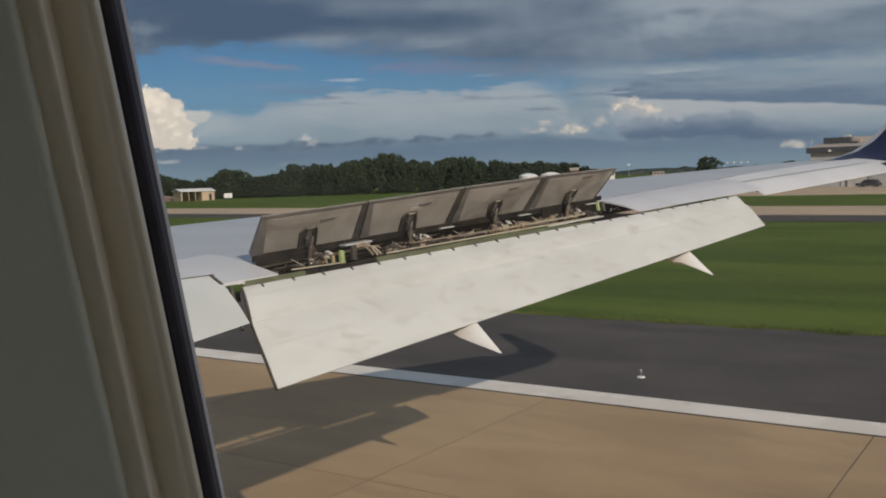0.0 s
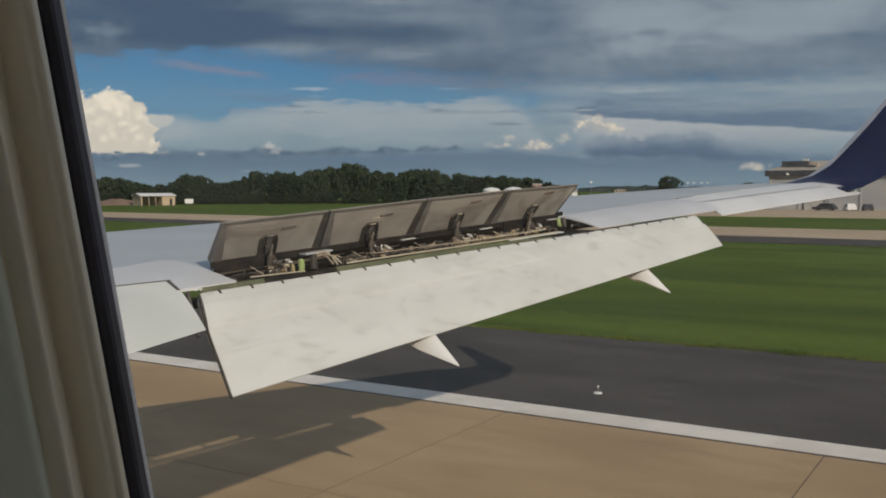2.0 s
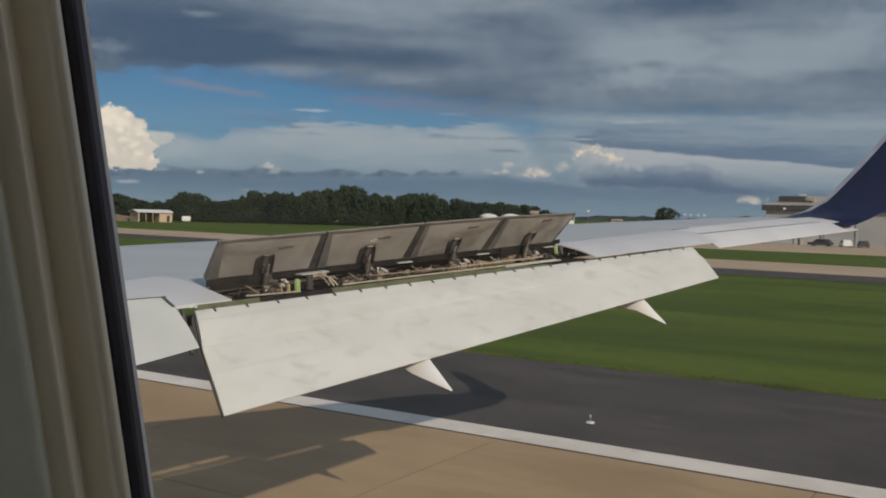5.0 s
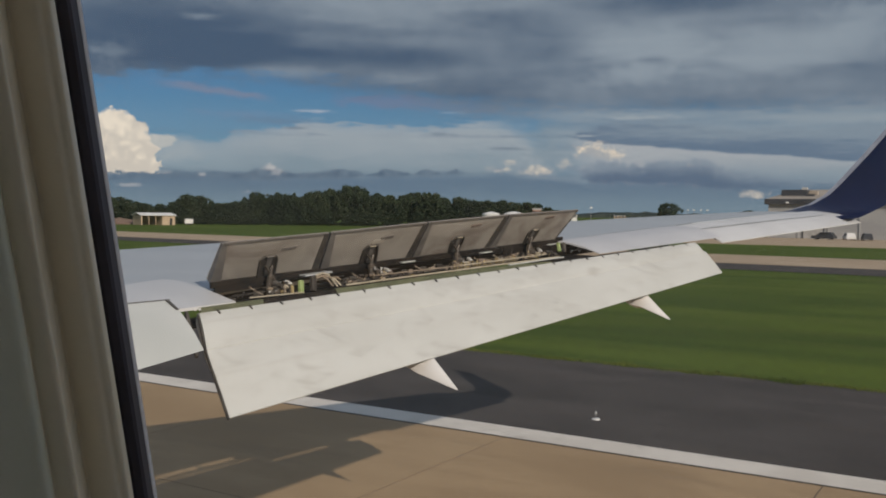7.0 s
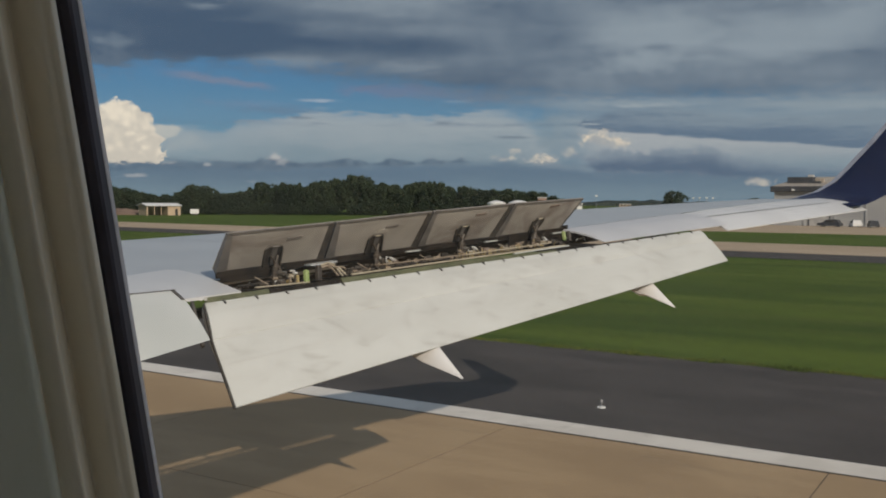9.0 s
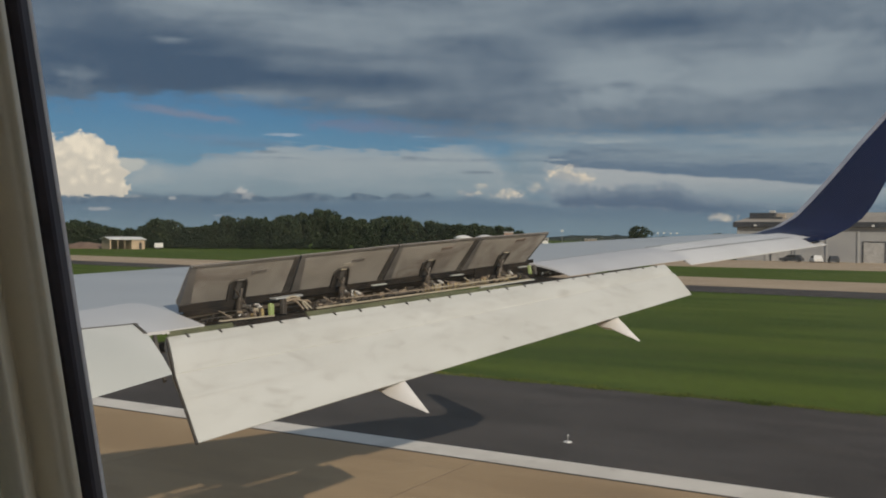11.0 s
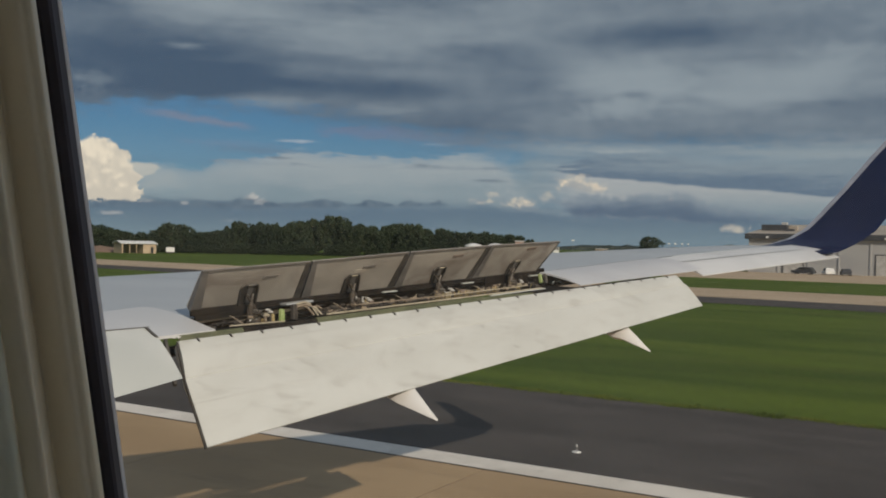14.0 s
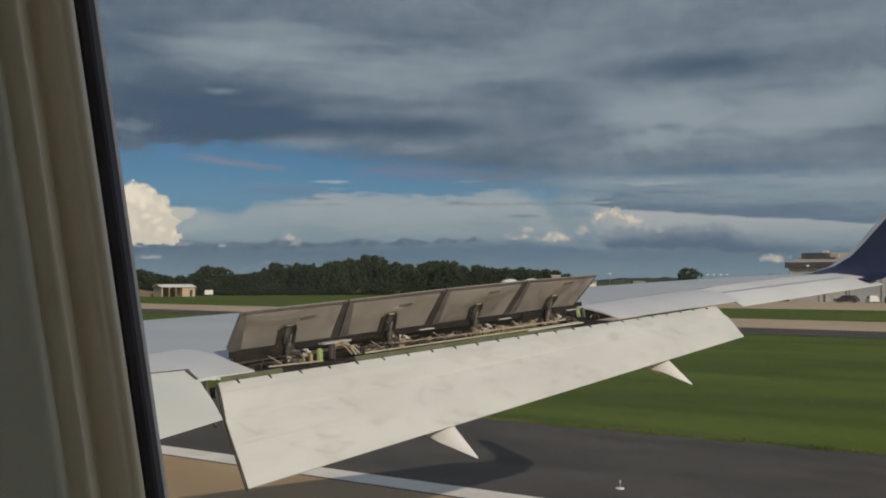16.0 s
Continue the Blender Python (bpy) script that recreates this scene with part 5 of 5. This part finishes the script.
def wood_height(az, r):
    """Height of the wood's edge by direction, from how far it rises over the skyline."""
    for (a, h), (b, g) in zip(WOOD_LINE, WOOD_LINE[1:]):
        if a <= az < b:
            return 4.7 + r * math.tan(radians(h + (g - h) * (az - a) / (b - a)))
    return 6.0


def build_woods():
    rng = random.Random(21)
    spots = []
    az = 33.0
    while az < 65.4:
        # the edge trees, then fuller rows behind that end just under them
        for row in range(5):
            a = az + rng.uniform(-0.3, 0.3)
            r = 306 + row * 7 + rng.uniform(-3, 3)
            x, y = polar(a, r)
            h = wood_height(a, r) * (rng.uniform(0.80, 0.99) if rng.random() < 0.75 else rng.uniform(0.98, 1.07))
            spots.append((x, y, h + 0.3, rng.uniform(4.2, 7.4)))
        for q in range(2):
            x, y = polar(az + rng.uniform(-0.3, 0.3), 299 + rng.uniform(-2, 3))
            spots.append((x, y, rng.uniform(1.6, 4.6), rng.uniform(3.5, 6)))
        az += 0.52
    woods("woods", spots, "dark green broadleaf wood along the field's edge", 5)
    # distant low wood right round the horizon
    loops = []
    for i in range(1081):
        a = i / 3 - 180.0
        h = 6.0 + 3 * noise.noise((i * 0.07, 0, 0)) + 2.0 * noise.noise((i * 0.5, 3, 0)) + rng.uniform(-0.6, 0.6)
        out = []
        for r, z in ((1150, -1), (1152, h * 0.55 + rng.uniform(-0.5, 0.5)), (1165, h * 0.8 + rng.uniform(-0.5, 0.5)), (1180, h), (1215, h * 0.8)):
            x, y = polar(a, r + rng.uniform(-3, 3))
            out.append((x, y, z))
        loops.append(out)
    tagged(part("far_woods", mesh_of("far_woods", *loft(loops, closed=False), M_FAR_LEAF)), "hazy distant line of low woods", "woods", kind="stuff")
    # trees that stand alone
    for a, r, h, w in ((71.7, 400, 9.6, 11.0), (76.1, 420, 7.0, 7.0), (77.0, 430, 6.6, 6.0)):
        x, y = polar(a, r)
        tree = thing("tree", "dark green broadleaf tree standing in the grass", "tree", "trees in the field", at=(x, y, 0))
        rng2 = random.Random(int(a))
        part("trunk", mesh_of("trunk", *trunk_of(rng2, h, 0.28), M_BARK), tree)
        v, f = crown(rng2, h, w, 90, 46, 0.3)
        me = bpy.data.meshes.new("crown")
        me.from_pydata(v, [], f)
        me.materials.append(M_LEAF)
        part("crown", me, tree)


def build_shrubs():
    rng = random.Random(31)
    for a, r, h, w in ((75.9, 232, 1.5, 3.4), (76.5, 233, 1.3, 3.0), (77.1, 231, 1.7, 3.6), (77.6, 232, 1.2, 2.6)):
        x, y = polar(a, r)
        shrub = thing("shrub", "low dark green shrub beside the apron", "shrub", "shrubs by the apron", at=(x, y, -0.04))
        v, f = crown(rng, h, w, 40, 30, 0.12)
        me = bpy.data.meshes.new("leaves")
        me.from_pydata(v, [], f)
        me.materials.append(M_LEAF)
        part("leaves", me, shrub)
        part("stems", mesh_of("stems", *trunk_of(rng, h, 0.05), M_BARK), shrub)


def build_sheds():
    x, y = polar(41.35, 283)
    shed = thing("shed", "small tan shed with an open front and white roof", "shed", at=(x, y, 0), turn=-20)
    shed.scale = (0.90, 0.90, 0.88)
    L, W, H = 11.0, 7.0, 3.2
    part("wall", mesh_of("wall", *join(box((-L / 2, W / 2 - 0.2, -0.2), (L / 2, W / 2, H)), box((-L / 2, -W / 2, -0.2), (-L / 2 + 0.2, W / 2 - 0.2, H)), box((L / 2 - 4.2, -W / 2, -0.2), (L / 2, -W / 2 + 0.2, H)),
                                       box((L / 2 - 0.2, -W / 2 + 0.2, -0.2), (L / 2, W / 2 - 0.2, H)), box((L / 2 - 4.2, -W / 2 + 0.2, -0.2), (L / 2 - 4.0, W / 2 - 0.2, H))), M_TAN), shed, "tan rendered wall")
    part("door", mesh_of("door", *box((L / 2 - 1.8, -W / 2 - 0.05, 0), (L / 2 - 0.9, -W / 2 + 0.02, 2.1)), M_DARK), shed)
    for i in range(3):
        px = -L / 2 + 0.3 + i * 2.2
        part("post", mesh_of("post", *box((px - 0.1, -W / 2, -0.2), (px + 0.1, -W / 2 + 0.2, H), 0.02), M_TAN), shed)
    roof = [[(px, -W / 2 - 0.6, H - 0.05), (px, 0, H + 0.75), (px, W / 2 + 0.4, H - 0.05), (px, W / 2 + 0.4, H - 0.2), (px, 0, H + 0.6), (px, -W / 2 - 0.6, H - 0.2)] for px in (-L / 2 - 0.5, L / 2 + 0.3)]
    part("roof", mesh_of("roof", *loft(roof), M_BRIGHT), shed, "white sheet metal roof")
    x, y = polar(43.3, 282)
    trailer = thing("trailer", "small white box trailer parked on the grass", "trailer", at=(x, y, 0), turn=-44)
    trailer.scale = (0.85, 0.85, 0.85)
    part("body", mesh_of("body", *box((-1.4, -0.9, 0.5), (1.4, 0.9, 2.1), 0.12), M_BRIGHT), trailer)
    for sx in (-0.5, 0.5):
        for sy in (-0.95, 0.95):
            part("wheel", mesh_of("wheel", *rod((sx, sy - 0.12, 0.35), (sx, sy + 0.12, 0.35), 0.35, 0.35, 12), M_CLIP), trailer)
    # heap of soil beside the shed
    loops = []
    for i in range(9):
        r = 11.0 * (1 - i / 8.6)
        loops.append([(r * (1 + 0.25 * noise.noise((math.cos(a) * 1.5, math.sin(a) * 1.5, 4))) * math.cos(a), r * 0.5 * math.sin(a), -0.3 + 2.1 * (i / 8) ** 0.8 + 0.25 * noise.noise((i * 0.7, a, 1))) for a in (2 * math.pi * q / 22 for q in range(22))])
    x, y = polar(39.3, 292)
    heap = part("soil_heap", mesh_of("soil_heap", *loft(loops), M_SOIL, smooth=True))
    heap.matrix_basis = pose(x, y, 0, 0, 0, -44)
    tagged(heap, "low reddish-brown heap of bare soil", "soil heap")
    # storage tanks and the plant behind them
    for a, r, rad, h in ((61.2, 288, 2.7, 4.95), (62.55, 288, 3.0, 5.1), (64.9, 560, 4.0, 6.5)):
        x, y = polar(a, r)
        tank = thing("storage_tank", "white domed storage tank", "tank", "storage tanks", at=(x, y, 0))
        prof = [(1.0, -0.3), (1.0, h * 0.84), (0.96, h * 0.87), (0.6, h * 0.95), (0.15, h)]
        loops = [[(rad * k * math.cos(t), rad * k * math.sin(t), z) for t in (2 * math.pi * q / 28 for q in range(28))] for k, z in prof]
        shell = part("shell", mesh_of("shell", *loft(loops), M_TANK, smooth=True), tank)
        for z in (h * 0.3, h * 0.8):
            loops = [[(rad * k * math.cos(t), rad * k * math.sin(t), z + dz) for t in (2 * math.pi * q / 28 for q in range(28))] for k, dz in ((1.0, -0.12), (1.02, -0.1), (1.02, 0.1), (1.0, 0.12))]
            part("ring", mesh_of("ring", *loft(loops, caps=False), M_TANK), shell)
    for a, r, w, h, m in ((63.95, 296, 1.3, 5.7, M_PINK), (66.1, 540, 2.2, 3.6, M_BRIGHT), (68.85, 545, 3.2, 3.4, M_TAN)):
        x, y = polar(a, r)
        block = thing("plant_building", "flat-roofed pinkish plant building", "building", "plant buildings", at=(x, y, 0), turn=-a)
        front = part("wall", mesh_of("wall", *box((-w, -4, -0.3), (w, 4, h)), m), block)
        part("roof", mesh_of("roof", *box((-w - 0.2, -4.2, h), (w + 0.2, 4.2, h + 0.4), 0.05), M_UNIT), block)
        for i in range(3):
            part("window", mesh_of("window", *box((-w * 0.6 + i * w * 0.6 - 0.5, -4.04, h * 0.7), (-w * 0.6 + i * w * 0.6 + 0.5, -3.9, h * 0.7 + 1.2)), M_DARK), front)
    for i, a in enumerate((72.75, 73.1, 73.5, 73.85, 67.15)):
        x, y = polar(a, 470 if a > 70 else 380)
        mast = thing("light_mast", "tall thin apron light mast with pale lamps", "mast", "apron light masts", at=(x, y, 0), turn=-a)
        part("pole", mesh_of("pole", *rod((0, 0, -0.3), (0, 0, 7.0), 0.12, 0.07), M_POLE), mast)
        part("lamp_head", mesh_of("lamp_head", *box((-0.55, -0.25, 6.8), (0.55, 0.25, 7.3), 0.05), M_LENS), mast)


def build_vehicles():
    """Cars parked at the apron's edge."""
    for a, r, turn, size, m, label, kind in ((81.5, 209, 20, (4.4, 1.8, 0.75, 1.45), M_BRIGHT, "white parked car on the apron", "car"),
                                             (82.4, 209, 15, (4.3, 1.8, 0.75, 1.4), M_FASCIA, "dark grey parked car on the apron", "car"), (80.2, 209, 80, (4.6, 1.8, 0.8, 1.5), M_FASCIA, "dark grey parked car on the apron", "car")):
        x, y = polar(a, r)
        car = thing("parked_" + kind, label, kind, "vehicles by the hangar", at=(x, y, -0.004), turn=turn)
        L, W, sill, H = size
        lean = 0.5 if kind == "car" else 0.15
        rings = [[(-L / 2, -W / 2, 0.28), (L / 2, -W / 2, 0.28), (L / 2, W / 2, 0.28), (-L / 2, W / 2, 0.28)], [(-L / 2, -W / 2, sill), (L / 2, -W / 2, sill), (L / 2, W / 2, sill), (-L / 2, W / 2, sill)],
                 [(-L / 2 + 0.2, -W / 2 + 0.05, sill + 0.06), (L / 2 - 0.9, -W / 2 + 0.05, sill + 0.06), (L / 2 - 0.9, W / 2 - 0.05, sill + 0.06), (-L / 2 + 0.2, W / 2 - 0.05, sill + 0.06)],
                 [(-L / 2 + 0.2 + lean, -W / 2 + 0.2, H), (L / 2 - 1.2 - lean, -W / 2 + 0.2, H), (L / 2 - 1.2 - lean, W / 2 - 0.2, H), (-L / 2 + 0.2 + lean, W / 2 - 0.2, H)]]
        part("body", mesh_of("body", *loft(rings), m), car)
        for sy in (-1, 1):
            part("window", mesh_of("window", *box((-L / 4, sy * (W / 2 - 0.10) - 0.04, sill + 0.16), (L / 8, sy * (W / 2 - 0.10) + 0.04, H - 0.14)), M_DARK), car)
            for sx in (-1, 1):
                wheel = part("wheel", mesh_of("wheel", *rod((sx * L * 0.31, sy * (W / 2 - 0.12) - 0.1, 0.32), (sx * L * 0.31, sy * (W / 2 - 0.12) + 0.1, 0.32), 0.32, 0.32, 14), M_CLIP), car)
                part("rim", mesh_of("rim", *rod((sx * L * 0.31, sy * (W / 2 - 0.02) - 0.01, 0.32), (sx * L * 0.31, sy * (W / 2 - 0.02) + 0.01, 0.32), 0.19, 0.19, 12), M_UNIT), wheel)


def build_field_details():
    # runway edge light on the shoulder
    light = thing("runway_edge_light", "low runway edge light on a short stake", "light", at=(21.8, 8.3, -0.008))
    light.scale = (0.55, 0.55, 0.55)
    part("base", mesh_of("base", *rod((0, 0, 0), (0, 0, 0.04), 0.19, 0.17, 14), M_BRIGHT), light)
    part("stem", mesh_of("stem", *rod((0, 0, 0.03), (0, 0, 0.24), 0.025, 0.025, 8), M_POLE), light)
    part("lens", mesh_of("lens", *join(rod((0, 0, 0.24), (0, 0, 0.29), 0.045, 0.05, 12), rod((0, 0, 0.29), (0, 0, 0.34), 0.05, 0.025, 12)), M_UNIT, smooth=True), light)
    # grass blades: thick along the pavement's ragged edge, thinner beyond
    rng = random.Random(8)
    verts, faces = [], []

    def tuft(x, y, h, n):
        for q in range(n):
            a = rng.uniform(0, 2 * math.pi)
            dx, dy = 0.03 * math.cos(a), 0.03 * math.sin(a)
            ox, oy = x + rng.gauss(0, 0.06), y + rng.gauss(0, 0.06)
            b = rng.uniform(0, 2 * math.pi)
            k = len(verts)
            verts.extend([(ox - dx, oy - dy, -0.04), (ox + dx, oy + dy, -0.04), (ox + h * 0.5 * math.cos(b), oy + h * 0.5 * math.sin(b), -0.04 + h * rng.uniform(0.7, 1.1))])
            faces.append((k, k + 1, k + 2))
    for i in range(6500):
        y = -6 + 50 * rng.random() ** 1.2
        edge = 29.5 + 0.22 * noise.noise((y * 0.5, 0, 0)) + 0.14 * noise.noise((y * 1.9, 4, 0))
        clump = max(0.0, noise.noise((y * 0.8, 7, 0)) + 0.4 * noise.noise((y * 2.7, 2, 0)))
        tuft(edge + abs(rng.gauss(0, 0.25)) - 0.12 - 0.25 * clump * rng.random(), y, rng.uniform(0.03, 0.06) + 0.20 * clump * rng.random(), 5)
    # straw-coloured growth in patches along the same edge
    green, verts, faces = (verts, faces), [], []
    for i in range(2300):
        y = -6 + 50 * rng.random() ** 1.2
        if noise.noise((y * 0.35, 9, 0)) + 0.5 * noise.noise((y * 1.4, 3, 0)) < rng.uniform(-0.15, 0.35):
            continue
        tuft(29.5 + 0.22 * noise.noise((y * 0.5, 0, 0)) + rng.gauss(0.1, 0.22), y, rng.uniform(0.02, 0.05), 5)
    dry = bpy.data.meshes.new("dry_grass")
    dry.from_pydata(verts, [], faces)
    dry.materials.append(M_STRAW)
    tagged(part("dry_grass", dry), "dry straw-coloured grass fringe beside the asphalt", "grass", kind="stuff")
    verts, faces = green
    me = bpy.data.meshes.new("grass")
    me.from_pydata(verts, [], faces)
    me.materials.append(M_BLADE)
    tagged(part("grass", me), "short green grass along the shoulder's ragged edge", "grass", kind="stuff")


build_hangar()
build_woods()
build_shrubs()
build_sheds()
build_vehicles()
build_field_details()
